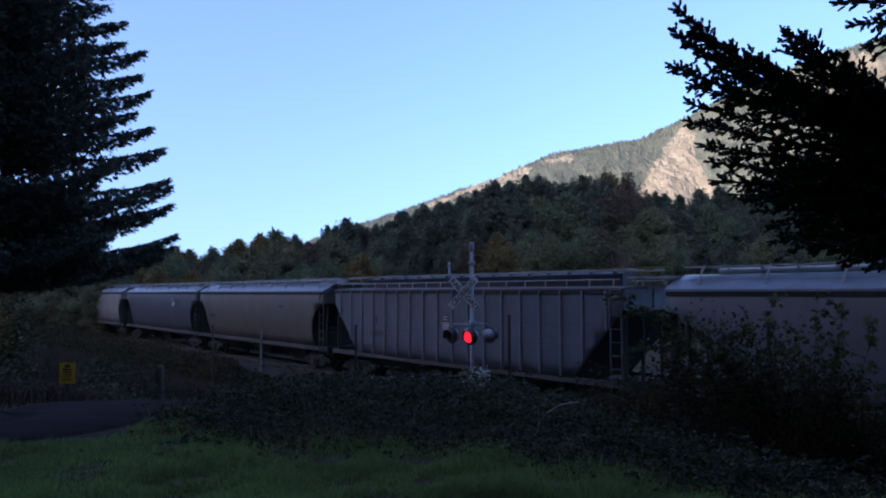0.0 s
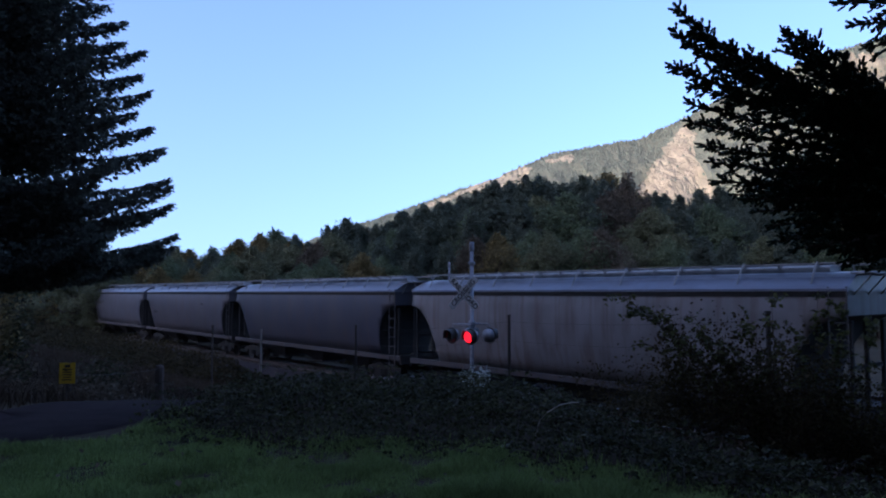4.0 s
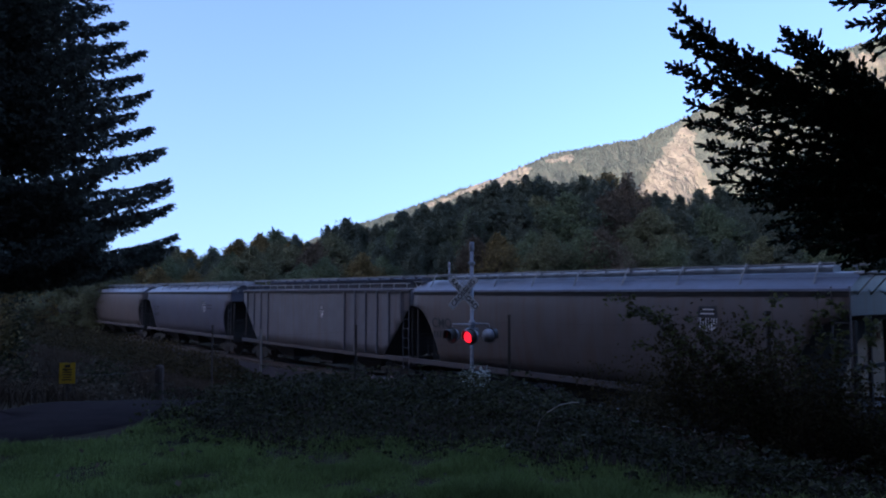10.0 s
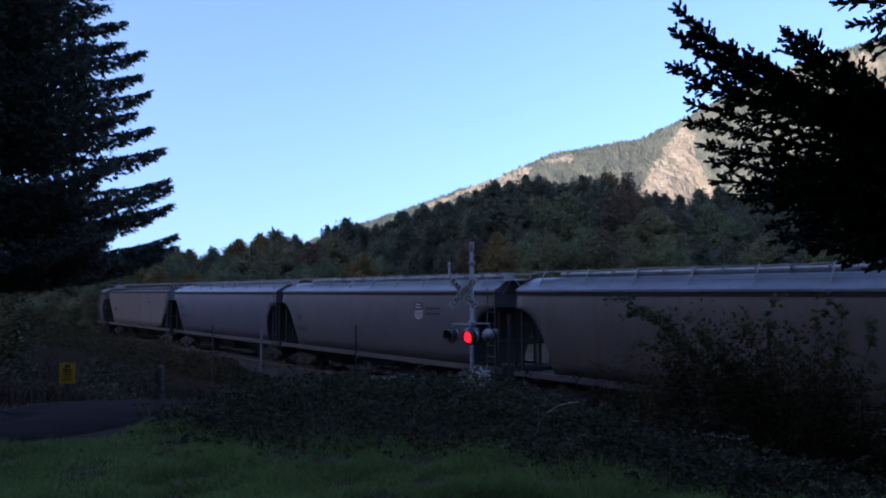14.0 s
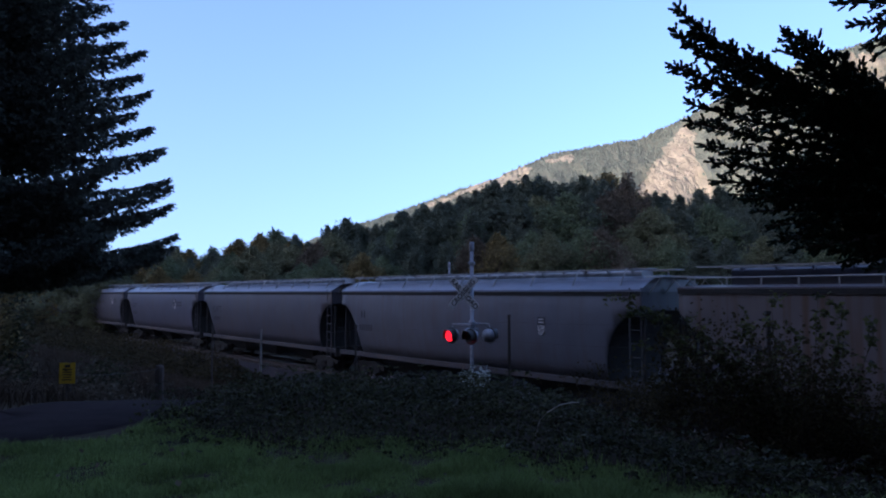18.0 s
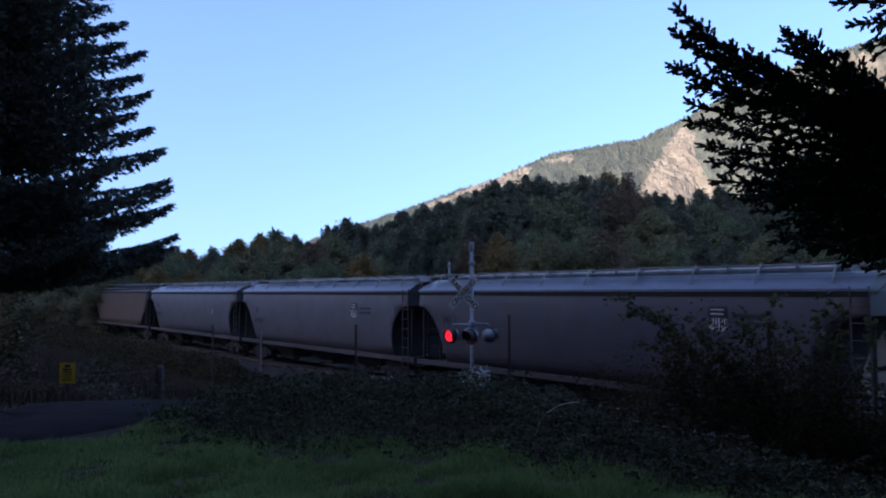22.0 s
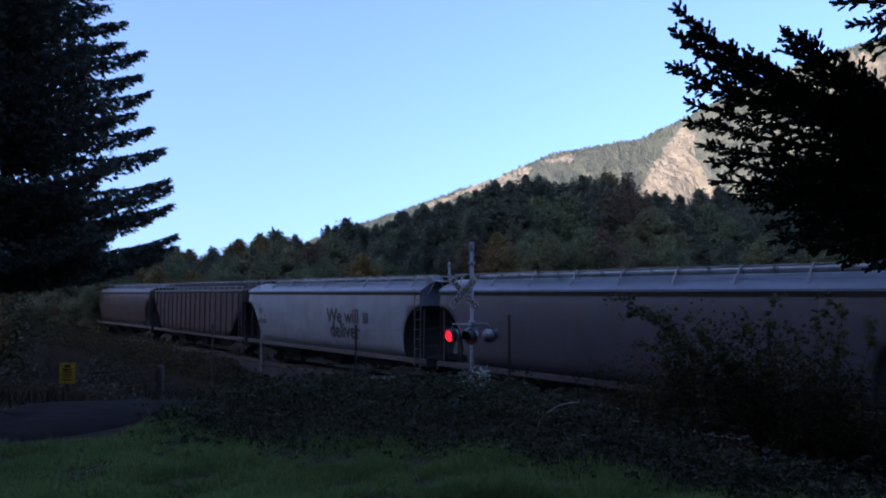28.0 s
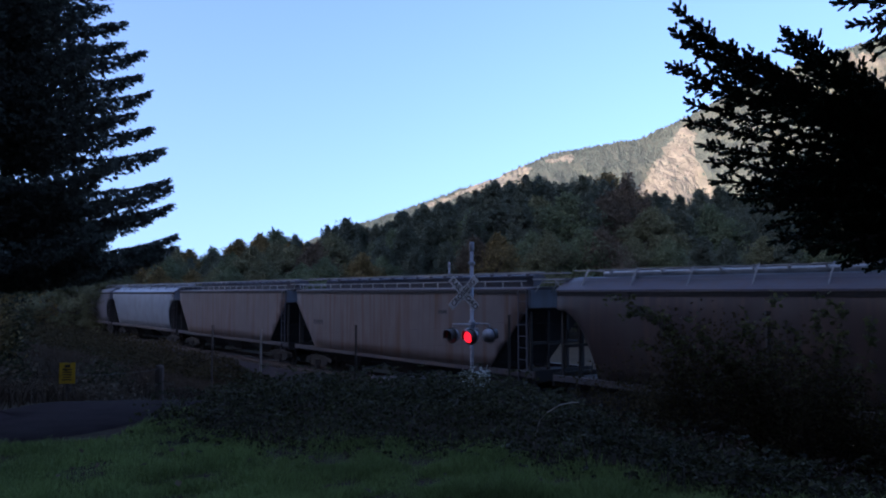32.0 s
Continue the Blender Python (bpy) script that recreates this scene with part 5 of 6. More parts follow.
def build_grass():
    rng = np.random.default_rng(31)
    pts, hs = [], []
    while len(pts) < 130000:
        y = 4.6 + 7.0 * rng.uniform() ** 1.3
        x = rng.uniform(-0.68, 0.66) * y
        if y > edge_of_lawn(x) + 0.25 * rng.normal() or x < road_right(y) + 0.12:
            continue
        n = noise.noise(Vector((x * 1.1, y * 1.1, 3))) + 0.7 * noise.noise(Vector((x * 2.6, y * 2.6, 8)))
        if rng.uniform() > 0.75 + 0.6 * n:
            continue
        pts.append((x, y, ground_z(x, y) - 0.01))
        hs.append(0.065 + 0.10 * max(-0.4, n))
    for i in range(24000):
        x, y = rng.uniform(-9, 7), rng.uniform(-7, 4.7)
        if x > road_right(max(4, y)) + 0.2:
            pts.append((x, y, ground_z(x, y) - 0.01))
            hs.append(0.10)
    v, f = blades(np.array(pts), np.array(hs), 0.75, 0.0048, rng)
    tagged(new("lawn_grass", fast_mesh("lawn_grass", v, f, M_GRASS)), "rough green lawn grass with uneven tufts", "grass", kind="stuff")
    # taller weeds along the thicket's edge
    pts, hs = [], []
    for i in range(4500):
        x = rng.uniform(-4.6, 3.4)
        y = edge_of_lawn(x) + 0.2 + rng.normal() * 0.3 + 0.5 * step(2.0, 4.0, -x) * rng.uniform()
        n = noise.noise(Vector((x * 1.7, y * 1.7, 23)))
        if x < road_right(y) + 0.1 or rng.uniform() > 0.4 + n:
            continue
        pts.append((x, y, ground_z(x, y) - 0.01))
        hs.append(0.09 + 0.16 * max(0, n))
    v, f = blades(np.array(pts), np.array(hs), 0.8, 0.006, rng)
    tagged(new("edge_weeds", fast_mesh("edge_weeds", v, f, M_GRASS)), "ragged taller grass and weeds along the bramble edge", "grass", kind="stuff")
    # dry grass on the bank beyond the road
    pts = []
    while len(pts) < 75000:
        x, y = rng.uniform(-25, 0), 9 + 31 * rng.uniform() ** 1.2
        if x > road_right(y) or y < 8.4 - (x + 6.5) * 0.1 or x * NRM.x + y * NRM.y > 14.5 or off_road(x, y) < 1.25:
            continue
        n = noise.noise(Vector((x * 0.6, y * 0.6, 13)))
        if rng.uniform() > 0.55 + 0.8 * n:
            continue
        pts.append((x, y, ground_z(x, y) - 0.02))
    v, f = blades(np.array(pts), np.full(len(pts), 0.34), 0.7, 0.008, rng)
    tagged(new("dry_grass", fast_mesh("dry_grass", v, f, M_DRYGRASS)), "tall dry straw-coloured grass on the bank beside the road", "grass", kind="stuff")
    # fallen leaves on the lawn
    pts = []
    for i in range(90):
        y = rng.uniform(5, 8.5)
        x = rng.uniform(-0.6, 0.5) * y
        if y < edge_of_lawn(x) and x > road_right(y):
            pts.append((x, y, ground_z(x, y) + 0.06))
    v, f = leaf_cloud(np.array(pts), 2.0, 0.07, rng, 0.3, 0.7)
    tagged(new("fallen_leaves", fast_mesh("fallen_leaves", v, f, M_LEAF_BROWN)), "scattered brown fallen leaves lying on the lawn", "leaves", kind="stuff")


def build_shrub(name, at, tips, label, leaf_mat, leaf, rng, per=34, cane_r=0.012, spread=0.5, start=0.3, twigs=0):
    """A shrub of arching canes from one base, each set with leaves along its outer length, or with leafy side twigs."""
    root = thing(name, pose(*at), label, "shrub")
    lv = []
    for tip in tips:
        tip = np.array(tip)
        b = np.array([rng.uniform(-0.25, 0.25), rng.uniform(-0.25, 0.25), -0.1])
        rise = np.array([0, 0, 0.32 * np.linalg.norm(tip[:2])])
        mid = (b + tip) * 0.5 + rise + rng.normal(size=3) * 0.08
        ts = np.linspace(0, 1, 9)
        curve = lambda t: (1 - t) ** 2 * b + 2 * t * (1 - t) * mid + t * t * tip
        f = Form().tube([curve(t) for t in ts], [cane_r * (1.15 - t) for t in ts], 5, False)
        for k in range(twigs):
            t = start + (1 - start) * (k + rng.uniform()) / twigs
            p, d = curve(t), curve(min(1.0, t + 0.05)) - curve(t - 0.05)
            d = d / np.linalg.norm(d)
            way = d * rng.uniform(0.3, 0.9) + rng.normal(size=3) * np.array([0.55, 0.4, 0.45])
            way /= np.linalg.norm(way)
            far = rng.uniform(0.16, 0.42) * (1.15 - 0.5 * t)
            line = [p, p + way * far * 0.5 + np.array([0, 0, 0.02]), p + way * far - np.array([0, 0, 0.05])]
            f.tube(line, [cane_r * 0.4, cane_r * 0.3, cane_r * 0.2], 4, False)
            for u in np.arange(0.15, 1.05, 0.13):
                q = line[0] + (line[2] - line[0]) * u
                for _ in range(2):
                    lv.append(q + rng.normal(size=3) * 0.032)
        part("cane", f.mesh("cane", M_CANE), root)
        for i in range(per):
            t = start + (1 - start) * rng.uniform()
            lv.append(curve(t) + rng.normal(size=3) * spread * 0.16)
    v, f = leaf_cloud(np.array(lv), 0.5, leaf, rng, 0.3, 0.65)
    part("foliage", fast_mesh("foliage", v, f, leaf_mat), root)
    return root


def build_bushes():
    rng = np.random.default_rng(41)
    # the large dark bramble bush beside the fence
    z = ground_z(4.6, 9.2)
    tips = [(-2.45, -0.2, 2.25), (-2.25, 0, 2.05), (-1.85, 0.1, 2.0), (-1.45, -0.1, 1.95), (-0.75, 0.1, 2.05), (-0.35, 0.1, 2.2), (0.2, 0, 2.22), (0.55, 0, 2.15), (-1.95, 0, 1.55), (-1.2, 0, 1.6), (0.95, 0, 1.85), (-0.9, 0, 1.5), (0.5, 0.1, 1.6), (-0.1, 0, 1.7), (1.3, -0.1, 1.35)]
    tips = [(a, b, c + 1.73 - z) for a, b, c in tips]
    build_shrub("bramble_bush", (4.6, 9.2, z), tips, "tall bramble bush with arching canes of green leaves", M_CANELEAF, 0.075, rng, 6, 0.012, 0.3, 0.42, 12)
    for bx, by, n, wide, tall, per in ((3.3, 9.0, 36, 1.0, 1.3, 110), (4.6, 9.3, 46, 1.2, 1.6, 120), (6.1, 9.0, 40, 1.3, 1.3, 120), (5.2, 7.0, 24, 1.0, -0.2, 80), (2.5, 10.6, 24, 1.0, 0.75, 80), (4.2, 8.6, 28, 0.9, 1.1, 110), (5.4, 8.5, 30, 1.1, 1.1, 120)):
        tips = []
        for i in range(n):
            a, r = rng.uniform(0, 6.28), wide * rng.uniform(0.2, 1) ** 0.7
            tips.append((math.cos(a) * r, math.sin(a) * r * 0.7, (tall + 0.95) * rng.uniform(0.58, 1.05) * (1.1 - 0.4 * r / wide)))
        build_shrub("bramble_bush", (bx, by, ground_z(bx, by)), tips, "dense dark bramble bush beside the fence line", M_BUSH, 0.05, rng, per, 0.008, 0.8, 0.56)
    # pale-leaved clump at the foot of the signal
    tips = [(math.cos(k * 0.7) * 0.28, math.sin(k * 0.7) * 0.2, 0.40 + 0.14 * math.sin(k * 2.3)) for k in range(18)]
    build_shrub("pale_shrub", (0.68, 16.0, 1.70), tips, "small clump of pale silvery leaves below the signal", M_SILVERLEAF, 0.08, rng, 30, 0.006, 0.4, 0.66)
    # shrubs below the tall fir and along the far side of the road
    spots = [(-15.4, 24.5, 4.1, 1.8, M_LEAF_GOLD, "yellowing shrub below the tall fir"), (-15.6, 25.5, 3.4, 1.8, M_BRAMBLE, "dark shrub below the tall fir"),
             (-12.6, 20.5, 1.1, 1.4, M_BRAMBLE, "dark shrub below the tall fir"), (-11.6, 17.4, 1.0, 1.4, M_BRAMBLE, "dark low shrub below the tall fir"),
             (-8.6, 13.6, 0.7, 1.6, M_LEAF_BROWN, "low brown weeds on the bank beside the road"), (-7.2, 14.6, 0.5, 1.6, M_LEAF_BROWN, "low brown weeds on the bank beside the road"), (-9.9, 21.0, 0.6, 1.0, M_BRAMBLE, "dark low shrub on the bank beside the road"), (-8.3, 17.5, 0.45, 0.9, M_LEAF_BROWN, "low brown weeds on the bank beside the road")]
    for x, y, h, w, m_leaf, lab in spots:
        tips = []
        for i in range(26):
            a, r = rng.uniform(0, 6.28), w * 0.6 * rng.uniform(0.2, 1) ** 0.6
            tips.append((math.cos(a) * r, math.sin(a) * r, h * rng.uniform(0.4, 1.05)))
        build_shrub("shrub", (x, y, ground_z(x, y)), tips, lab, m_leaf, 0.09 + 0.02 * h, rng, 60, 0.014, 1.6, 0.15)
    tips = [(-0.45, 0, 1.62), (-0.2, 0.1, 1.5), (0.1, 0, 1.42), (0.35, -0.1, 1.38), (0.6, 0, 1.3), (-0.05, 0.2, 1.3)]
    build_shrub("dry_shrub", (-2.35, 25.6, -0.45), tips, "small leafless shrub with a few pinkish dry leaves", M_PINKLEAF, 0.15, rng, 12, 0.012, 0.5, 0.8)
    # dead twigs
    f = Form().tube([(0.98, 7.9, 2.30), (1.05, 7.9, 2.56), (1.13, 7.9, 2.65), (1.29, 7.91, 2.735), (1.40, 7.92, 2.755), (1.49, 7.95, 2.75)], [0.010, 0.009, 0.008, 0.007, 0.006, 0.004], 6)
    tagged(new("bent_twig", f.mesh("bent_twig", M_PALE_TWIG)), "bent pale dead twig sticking out of the brambles", "twig")
    f = Form().tube([(3.18, 5.65, 2.30), (3.02, 5.75, 2.40), (2.92, 5.85, 2.46)], [0.006, 0.005, 0.003], 6)
    tagged(new("pale_stalk", f.mesh("pale_stalk", M_PALE_TWIG)), "pale dry stalk leaning out of the grass", "twig")


# ------------------------------------------------------------------ the near spruce
def build_near_spruce():
    rng = np.random.default_rng(51)
    f = Form().tube([(5.6, 6.4, 1.9), (5.6, 6.4, 5), (5.65, 6.4, 10), (5.6, 6.4, 17)], [0.30, 0.25, 0.18, 0.05], 14)
    root = thing("spruce_tree", pose(0, 0, 0), "near dark spruce tree with spreading needle branches", "tree")
    part("trunk", f.mesh("spruce_trunk", M_BARK), root)
    # limb tips: across, depth, height, start on the trunk, where the limb bends and how far it hangs there
    tips = [(1.92, 5.7, 6.25, 4.9, 0.8, -0.5), (1.91, 5.75, 6.07, 4.9, 0.8, -0.38), (1.86, 5.7, 5.78, 4.9, 0.8, -0.12), (2.09, 5.8, 6.09, 4.9, 0.82, -0.4), (2.77, 5.7, 6.05, 4.8, 0.88, -0.45),
            (2.94, 5.75, 6.04, 4.8, 0.88, -0.4), (3.07, 5.8, 5.98, 4.8, 0.86, -0.35), (3.28, 5.8, 5.89, 4.9, 0.85, -0.3), (2.38, 5.85, 5.98, 4.9, 0.82, -0.3), (2.66, 5.9, 5.88, 4.9, 0.82, -0.22),
            (3.43, 6.1, 6.48, 6.5, 0.6, 0.05), (3.56, 6.1, 6.27, 6.5, 0.6, 0.05), (3.67, 6.1, 6.07, 6.5, 0.6, 0.05), (3.77, 6.1, 5.75, 6.5, 0.6, 0.05), (2.04, 5.75, 5.64, 4.8, 0.6, -0.03),
            (2.04, 5.8, 5.49, 4.8, 0.6, -0.03), (2.05, 5.85, 5.36, 4.8, 0.6, -0.03), (2.16, 5.9, 5.18, 4.8, 0.6, -0.03), (2.27, 6.0, 5.05, 4.8, 0.6, -0.03), (2.32, 6.05, 4.9, 4.8, 0.6, -0.03),
            (2.51, 6.1, 4.79, 4.6, 0.5, 0.1), (2.5, 5.9, 4.73, 4.6, 0.5, 0.1), (2.74, 6.2, 4.66, 4.6, 0.5, 0.1), (2.77, 6.0, 4.52, 4.6, 0.5, 0.1), (2.83, 6.1, 4.39, 4.6, 0.5, 0.1),
            (2.91, 5.9, 4.31, 4.6, 0.5, 0.1), (3.27, 6.3, 4.39, 4.6, 0.5, 0.1), (3.29, 6.0, 4.28, 4.6, 0.5, 0.1), (3.47, 6.2, 4.22, 4.6, 0.5, 0.1), (3.53, 5.9, 4.14, 4.6, 0.5, 0.1),
            (2.65, 5.9, 4.97, 4.75, 0.55, 0), (3.18, 6.3, 4.89, 5.0, 0.55, 0.08), (3.6, 6.7, 5.19, 4.55, 0.55, -0.05), (3.37, 5.9, 5.21, 4.75, 0.55, 0), (2.98, 6.3, 4.79, 5.0, 0.55, 0.08),
            (3.53, 6.7, 4.66, 4.55, 0.55, -0.05), (3.45, 5.9, 4.83, 4.75, 0.55, 0), (3.77, 6.3, 4.54, 5.0, 0.55, 0.08), (4.1, 6.7, 5.65, 4.55, 0.55, -0.05), (3.62, 5.9, 4.97, 4.75, 0.55, 0),
            (3.56, 6.3, 4.44, 5.0, 0.55, 0.08), (4.1, 6.7, 4.31, 4.55, 0.55, -0.05), (3.53, 5.9, 5.74, 4.75, 0.55, 0), (3.17, 6.3, 4.54, 5.0, 0.55, 0.08), (3.65, 6.7, 4.87, 4.55, 0.55, -0.05),
            (2.75, 5.9, 5.07, 4.75, 0.55, 0), (2.73, 6.3, 4.89, 5.0, 0.55, 0.08), (3.28, 6.7, 5.11, 4.55, 0.55, -0.05), (3.06, 5.9, 4.32, 4.75, 0.55, 0), (3.47, 6.3, 4.64, 5.0, 0.55, 0.08),
            (3.32, 6.7, 4.79, 4.55, 0.55, -0.05), (3.39, 5.9, 4.6, 4.75, 0.55, 0), (3.8, 6.3, 5.3, 5.0, 0.55, 0.08), (3.01, 6.7, 4.9, 4.55, 0.55, -0.05), (3.13, 5.9, 5.26, 4.75, 0.55, 0),
            (3.04, 6.3, 4.44, 5.0, 0.55, 0.08), (3.81, 6.7, 5.11, 4.55, 0.55, -0.05), (3.03, 5.9, 5.07, 4.75, 0.55, 0), (3.8, 6.3, 4.79, 5.0, 0.55, 0.08)]
    near = len(tips)
    for k in range(26):
        a, r, z = rng.uniform(-1.3, 1.6), rng.uniform(1.5, 2.6), rng.uniform(7.2, 15)
        r *= 1.2 - z / 17
        tips.append((5.6 + r * math.cos(a), 6.4 + r * math.sin(a), z, z - 0.1, 0.5, 0.1))
    for n, (tx, ty, tz, zs, bend, hang) in enumerate(tips):
        a, b = np.array([5.6, 6.4, zs]), np.array([tx, ty, tz])
        mid = a + (b - a) * bend + np.array([0, 0, hang])
        ts = np.linspace(0, 1, 11)
        curve = lambda t: (1 - t) ** 2 * a + 2 * t * (1 - t) * mid + t * t * b
        f = Form().tube([curve(t) for t in ts], [0.035 * (1 - t) + 0.008 for t in ts], 6, False)
        limb = part("limb", f.mesh("limb", M_BARK), root)
        base, way, ln = [], [], []
        L = np.linalg.norm(b - a)
        steps = int(L / (0.06 if n < near else 0.11))
        for i in range(steps):
            t = 0.2 + 0.8 * (i + rng.uniform()) / steps
            if t < 0.4 and i % 3:
                continue
            p = curve(t)
            d = curve(min(1, t + 0.02)) - curve(t - 0.02)
            d /= np.linalg.norm(d)
            sd = np.cross(d, np.array([0, 0, 1]))
            sd /= np.linalg.norm(sd)
            up = np.cross(sd, d)
            for sgn in (-1, 1):
                ang = rng.uniform(-1.3, 1.3)
                side = sd * math.cos(ang) * sgn + up * math.sin(ang) + np.array([0, 0, -0.08])
                tl = (0.055 + 0.22 * (1 - t) ** 0.7) * rng.uniform(0.4, 1.1)
                if (i + n) % 6 == 0 and t < 0.9:
                    tl, side = tl * 1.9, side + np.array([0, 0, rng.uniform(-1.1, 0.5)])
                twig = d * 0.95 + side * 0.9
                twig /= np.linalg.norm(twig)
                m = max(2, int(tl / (0.024 if n < near else 0.06)))
                for g in range(m):
                    u = (g + 0.3) / m
                    w = np.cross(twig, rng.normal(size=3))
                    w /= np.linalg.norm(w)
                    base.append(p + twig * tl * u)
                    way.append(twig + w * (0.65 if g < m - 1 else 0.1) + np.array([0, 0, 0.08]))
                    ln.append(rng.uniform(0.04, 0.068))
        base.append(b), way.append(d), ln.append(0.08)
        v, fc = finger_shoots(np.array(base), np.array(way), np.array(ln), 0.0135 if n < near else 0.02, rng)
        part("needles", fast_mesh("needles", v, fc, M_NEEDLE2), limb)


# ------------------------------------------------------------------ fence and sign
def build_fence():
    posts = [(-8.5, 26.6, 2.75, False), (-5.9, 23.4, 2.75, True), (-2.27, 18.8, 3.1, False), (1.31, 14.3, 3.5, False), (4.6, 10.2, 3.68, False)]
    root = thing("wire_fence", pose(0, 0, 0), "sagging wire fence on dark steel posts along the railway", "fence")
    for x, y, top, pale in posts:
        z = ground_z(x, y)
        f = Form().box(x - 0.028, x + 0.028, y - 0.028, y + 0.028, z - 0.3, top, 0.008)
        f.box(x - 0.034, x + 0.034, y - 0.034, y + 0.034, top - 0.02, top + 0.015)
        part("post", f.mesh("post", M_GREYPOST if pale else M_POST), root, "grey weathered post" if pale else "")
    for drop in (0.12, 0.5, 0.9):
        for (x0, y0, t0, _), (x1, y1, t1, _) in zip(posts, posts[1:]):
            pts = []
            for k in range(9):
                u = k / 8
                pts.append((x0 + (x1 - x0) * u, y0 + (y1 - y0) * u, (t0 + (t1 - t0) * u) - drop - 0.25 * u * (1 - u)))
            f = Form().tube(pts, 0.0022, 4, False)
            part("wire", f.mesh("wire", M_POST), root)
    # cable barrier with a yellow notice
    root = thing("cable_barrier", pose(0, 0, 0), "low wire cable strung between short rusty posts", "barrier")
    ends = [(-11.5, 13.2, 2.35), (-7.27, 14.06, 2.42), (-7.05, 18.0, 2.12)]
    for x, y, top in ends:
        z = ground_z(x, y)
        r = 0.11 if y > 17 else 0.05
        f = Form().lathe([(r, z - 0.2), (r * 0.95, top - 0.03), (r * 0.7, top + 0.03)], 10, "z", (x, y, 0))
        part("post", f.mesh("barrier_post", M_OLDWOOD if r > 0.1 else M_POST), root, "stout brown wooden post" if r > 0.1 else "")
    for (x0, y0, t0), (x1, y1, t1) in zip(ends, ends[1:]):
        f = Form().tube([(x0 + (x1 - x0) * u, y0 + (y1 - y0) * u, t0 + (t1 - t0) * u - 0.06 - 0.2 * u * (1 - u)) for u in np.linspace(0, 1, 9)], 0.008, 5, False)
        part("cable", f.mesh("cable", M_POST), root)
    sign = thing("warning_sign", pose(-7.27, 14.0, 2.40, 0, 0, 8), "small yellow warning notice with faded dark print", "sign")
    f = Form().box(-0.145, 0.145, -0.004, 0.004, -0.20, 0.20)
    board = part("board", f.mesh("board", M_YELLOW), sign)
    for z, w, h in ((0.135, 0.05, 0.05), (0.07, 0.09, 0.022), (0.02, 0.08, 0.022), (-0.03, 0.085, 0.022), (-0.08, 0.07, 0.02), (-0.13, 0.09, 0.02)):
        f = Form().box(-w, w, -0.008, -0.0045, z - h / 2, z + h / 2)
        part("print_bar", f.mesh("print_bar", M_BLACK), board)


# ------------------------------------------------------------------ lettering on the cars
M_INK = mat("faded_black_lettering", (0.014, 0.014, 0.017), 0.6, color2=(0.03, 0.03, 0.035), scale=3)
M_SHIELD = mat("faded_white_paint", (0.55, 0.51, 0.5), 0.6, color2=(0.44, 0.41, 0.4), scale=4)


def letter(car, text, x0, x1, z, bold=0.0):
    me = writing(text, 1.0, M_INK, 0.0015, 0.008)
    xs = [v.co.x for v in me.vertices]
    me.transform(Matrix.Scale((x1 - x0) / (max(xs) - min(xs)), 4))
    if bold:
        # stroke widened by laying the word beside itself
        one, faces = [v.co.copy() for v in me.vertices], [tuple(p.vertices) for p in me.polygons]
        vs, fs = [], []
        for k, (dx, dy) in enumerate(((0, 0), (bold, 0), (-bold, 0), (0, bold), (0, -bold))):
            fs += [tuple(i + len(vs) for i in f) for f in faces]
            vs += [c + Vector((dx, dy, 0.0007 * k)) for c in one]
        me = mesh_of("writing", vs, fs, M_INK)
    for v in me.vertices:
        v.co.z += -1.6 - side_y(car, z + v.co.y) + 0.012
    part("lettering", me, car, "black painted lettering", pose((x0 + x1) / 2, -1.6, z, 90, 0, 0))


def side_y(car, z):
    if car["label"].find("ribbed") >= 0 or car["label"].find("flat") >= 0 or car["label"].find("ribs") >= 0:
        return -1.542
    return -float(np.interp(z, [1.22, 1.7, 2.3, 2.9, 3.5, 3.92], [1.30, 1.44, 1.55, 1.61, 1.60, 1.55])) - 0.004


def bars(car, x, z, n, h=0.26, w=0.13, gap=0.2):
    for i in range(n):
        f = Form().box(-w / 2, w / 2, -0.003, 0.003, -h / 2, h / 2)
        part("number_bar", f.mesh("number_bar", M_INK), car, "", pose(x + i * gap, min(side_y(car, z), side_y(car, z + h / 2)) - 0.004, z))


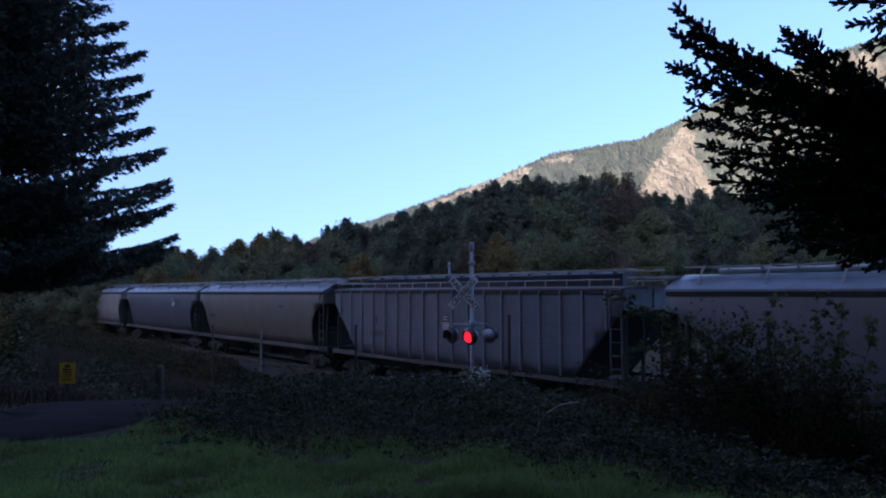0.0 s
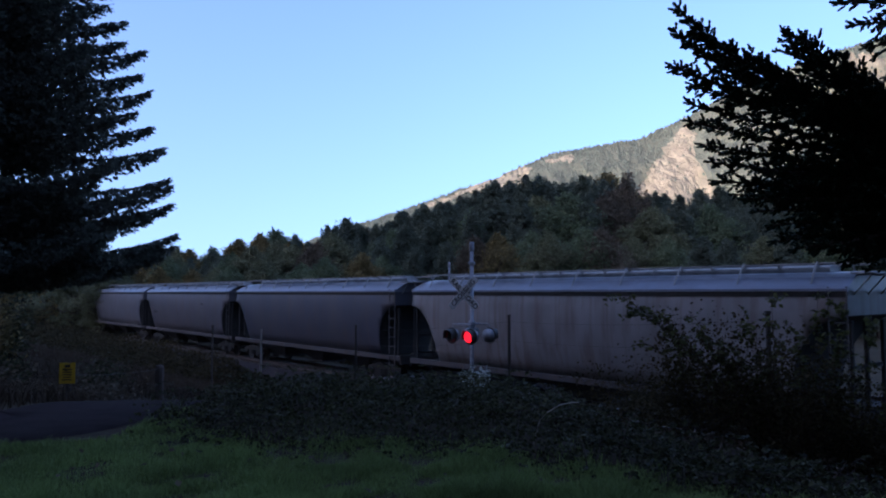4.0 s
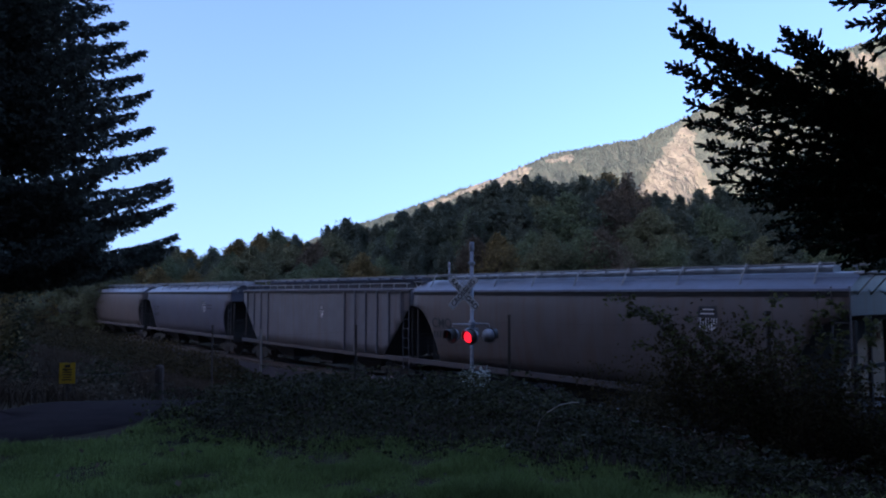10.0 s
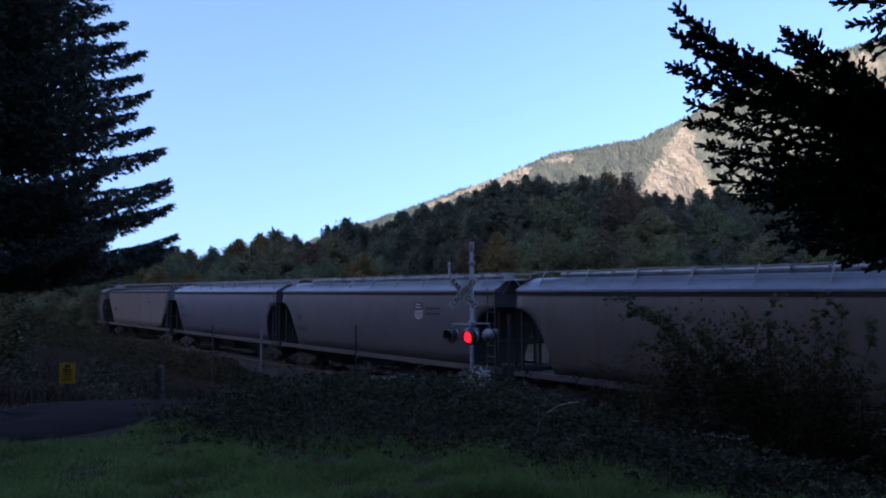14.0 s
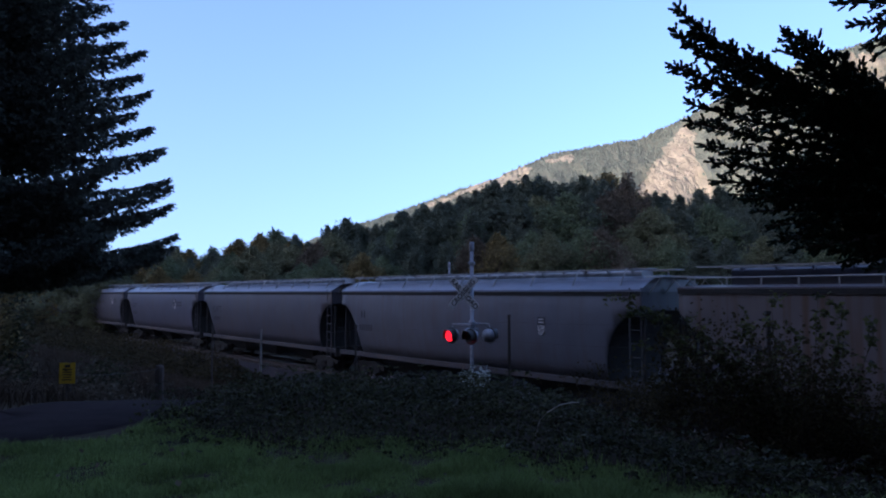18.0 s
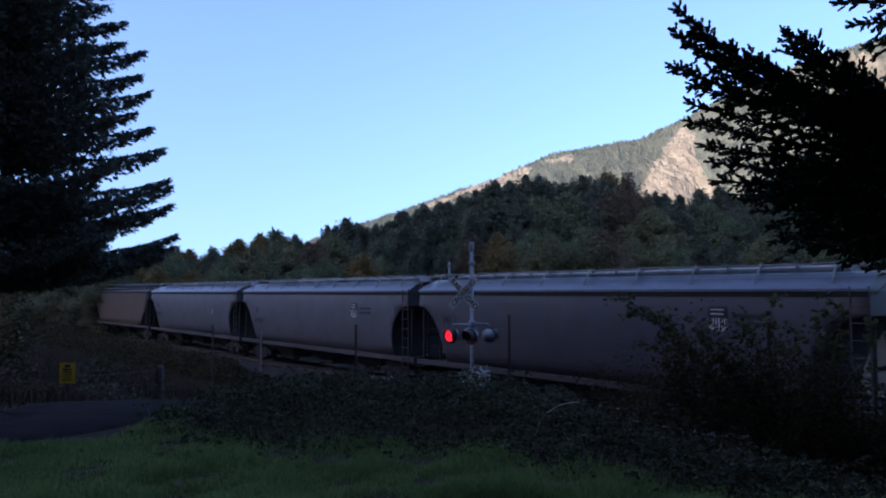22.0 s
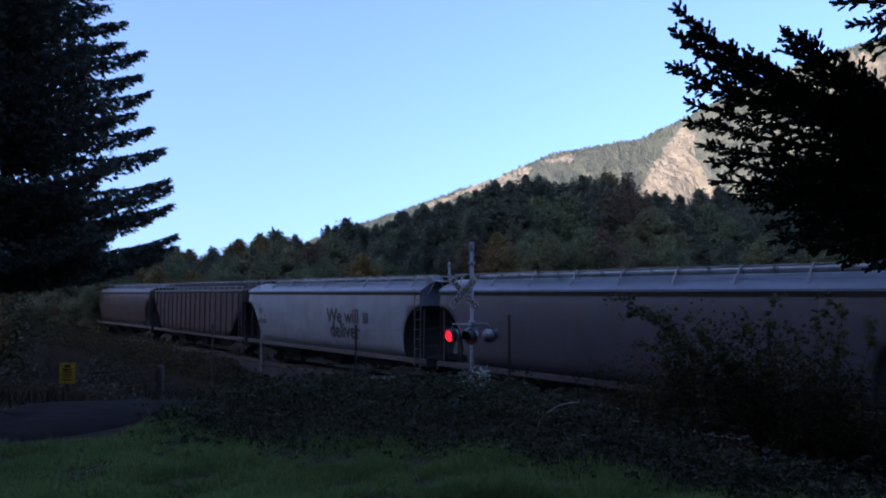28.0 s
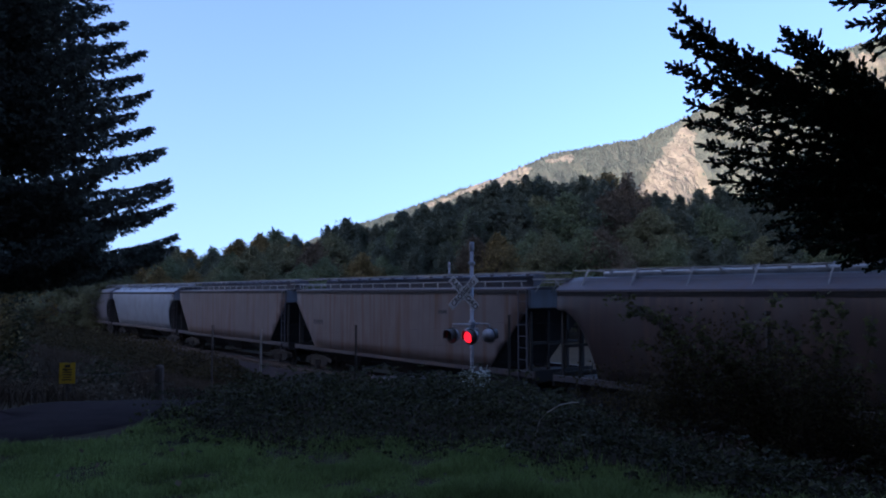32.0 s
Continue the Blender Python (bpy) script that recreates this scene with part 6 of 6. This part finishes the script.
def shield(car, x, z, w=0.56, h=0.68, words=True):
    y = min(side_y(car, z - h / 2), side_y(car, z + h / 2), side_y(car, z)) - 0.008
    at = pose(x, y, z)
    rim = [(-w / 2, h * 0.06), (-w * 0.46, h * 0.42), (-w * 0.42, h / 2), (w * 0.42, h / 2), (w * 0.46, h * 0.42), (w / 2, h * 0.06)]
    part("shield_head", Form().prism(rim, -0.003, 0.10).mesh("shield_head", M_INK), car, "dark rim of a painted shield", at)
    part("shield_plate", Form().box(-w * 0.34, w * 0.34, -0.006, -0.003, h * 0.35, h * 0.40).mesh("shield_plate", M_SHIELD), car, "pale bar on a painted shield", at)
    part("shield_word", Form().box(-w * 0.36, w * 0.36, -0.006, -0.003, h * 0.18, h * 0.23).mesh("shield_word", M_SHIELD), car, "", at)
    low = [(w / 2, h * 0.03), (-w / 2, h * 0.03), (-w * 0.47, -h * 0.3), (-w * 0.25, -h * 0.45), (0, -h / 2), (w * 0.25, -h * 0.45), (w * 0.47, -h * 0.3)]
    part("shield_field", Form().prism(low[::-1], -0.003, 0.10).mesh("shield_field", M_SHIELD), car, "pale striped field of a painted shield", at)
    for i in range(7):
        u = -w * 0.43 + w * 0.86 * i / 6
        f = Form().box(u - w * 0.035, u + w * 0.035, -0.006, -0.003, -h * 0.47 + abs(u) * 0.5, h * 0.03)
        part("shield_stripe", f.mesh("shield_stripe", M_INK), car, "", at)
    if words:
        for dz in (0.1, -0.1):
            f = Form().box(0, 0.95, -0.003, 0.003, -0.05, 0.05)
            part("word_bar", f.mesh("word_bar", M_INK), car, "", pose(x + 0.5, y, z + dz))


def build_lettering():
    c = [car for car, s0 in CARS]
    for i, mark, x0, x1 in ((0, "CMO", -7.2, -6.0), (9, "CMO", -7.2, -6.0), (23, "CMO", -6.6, -5.4), (11, "CHTT", -6.8, -5.5), (17, "CHTT", -6.8, -5.4), (18, "CHTT", -6.8, -5.5), (19, "MO", -6.9, -6.1)):
        letter(c[i], mark, x0, x1, 2.9 if i > 12 else 2.75)
        bars(c[i], x0 + 0.1, 2.32, 6, 0.26, 0.1, 0.19)
    letter(c[25], "We will", 0.85, 3.75, 2.82, 0.022)
    letter(c[25], "deliver", 1.05, 3.75, 2.14, 0.022)
    bars(c[25], 4.2, 2.8, 3, 0.5, 0.1, 0.15)
    for i, x, z in ((1, -5.1, 2.75), (20, -6.5, 2.98), (21, -6.7, 2.98), (14, -6.7, 2.95), (16, -6.7, 2.98), (25, -6.9, 2.95), (13, -6.6, 2.7)):
        bars(c[i], x, z, 2, 0.32, 0.11, 0.22)
        bars(c[i], x - 0.2, z - 0.6, 6, 0.26, 0.1, 0.19)
    for i in (2, 6, 8, 26, 15, 28):
        bars(c[i], -6.6, 2.5, 5, 0.22)
        bars(c[i], 3.6, 3.2, 4, 0.14, 0.1, 0.14)
    shield(c[1], 0.0, 2.78, 0.42, 0.62, words=False)
    shield(c[9], 4.88, 3.25, words=False)
    shield(c[11], 3.92, 3.03)
    shield(c[21], 4.55, 2.87, 0.34, 0.6, words=False)
    shield(c[10], 1.0, 3.05, 0.34, 0.6, words=False)
    shield(c[16], 4.5, 2.84, 0.34, 0.6, words=False)
    shield(c[13], 3.9, 3.22)
    shield(c[18], 3.85, 3.15)
    shield(c[3], 3.7, 3.3)
    for x in (3.55, 4.05):
        part("placard_holder", Form().box(-0.175, 0.175, -0.012, 0.01, -0.195, 0.195).mesh("placard_holder", P_GREY), c[26], "pale-rimmed dark placard holder", pose(x, -1.60, 1.75))
        part("placard", Form().box(-0.15, 0.15, -0.02, -0.012, -0.17, 0.17).mesh("placard", M_INK), c[26], "", pose(x, -1.60, 1.75))
    shield(c[19], 4.77, 3.25)
    shield(c[20], 4.2, 3.14)


def motions():
    for car, s0 in CARS:
        rows = []
        for k in range(9):
            t = 4.0 * k
            p = on_track(s0 - SPEED * t)
            rows.append((t, pose(p.x, p.y, 0, 0, 0, CAR_TURN)))
        walk(car, rows)
    # the two flashers take turns, with a dark beat between
    for k, (lamp, m) in enumerate(LAMPS):
        face, half, away = m, m @ pose(0, 0.08, 0, 89, 0, 0), m @ pose(0, 0.06, 0, 178, 0, 0)
        on = (k == 1)
        rows = [(0.0, face if on else away)]
        t = 2.965 - 4 * 0.6150
        while t < 31.9:
            f = round(t * FPS - 0.2)
            if on:
                rows += [((f - 1) / FPS, face), (f / FPS, half), ((f + 1) / FPS, away)]
            else:
                rows += [(f / FPS, away), ((f + 1) / FPS, half), ((f + 2) / FPS, face)]
            on = not on
            t += 0.6150
        rows.append((32.0, face if on else away))
        walk(lamp, rows)


build_ground()
build_road()
build_track()
build_mountain()
build_trees()
build_train()
build_lettering()
build_near_spruce()
build_fence()
build_brambles()
build_grass()
build_bushes()
LAMPS += build_signal((0.85, 21.2, -0.35), -45, True, 5.8)
build_signal((0.33, 37.5, -0.4), 137, False, 5.95)
motions()
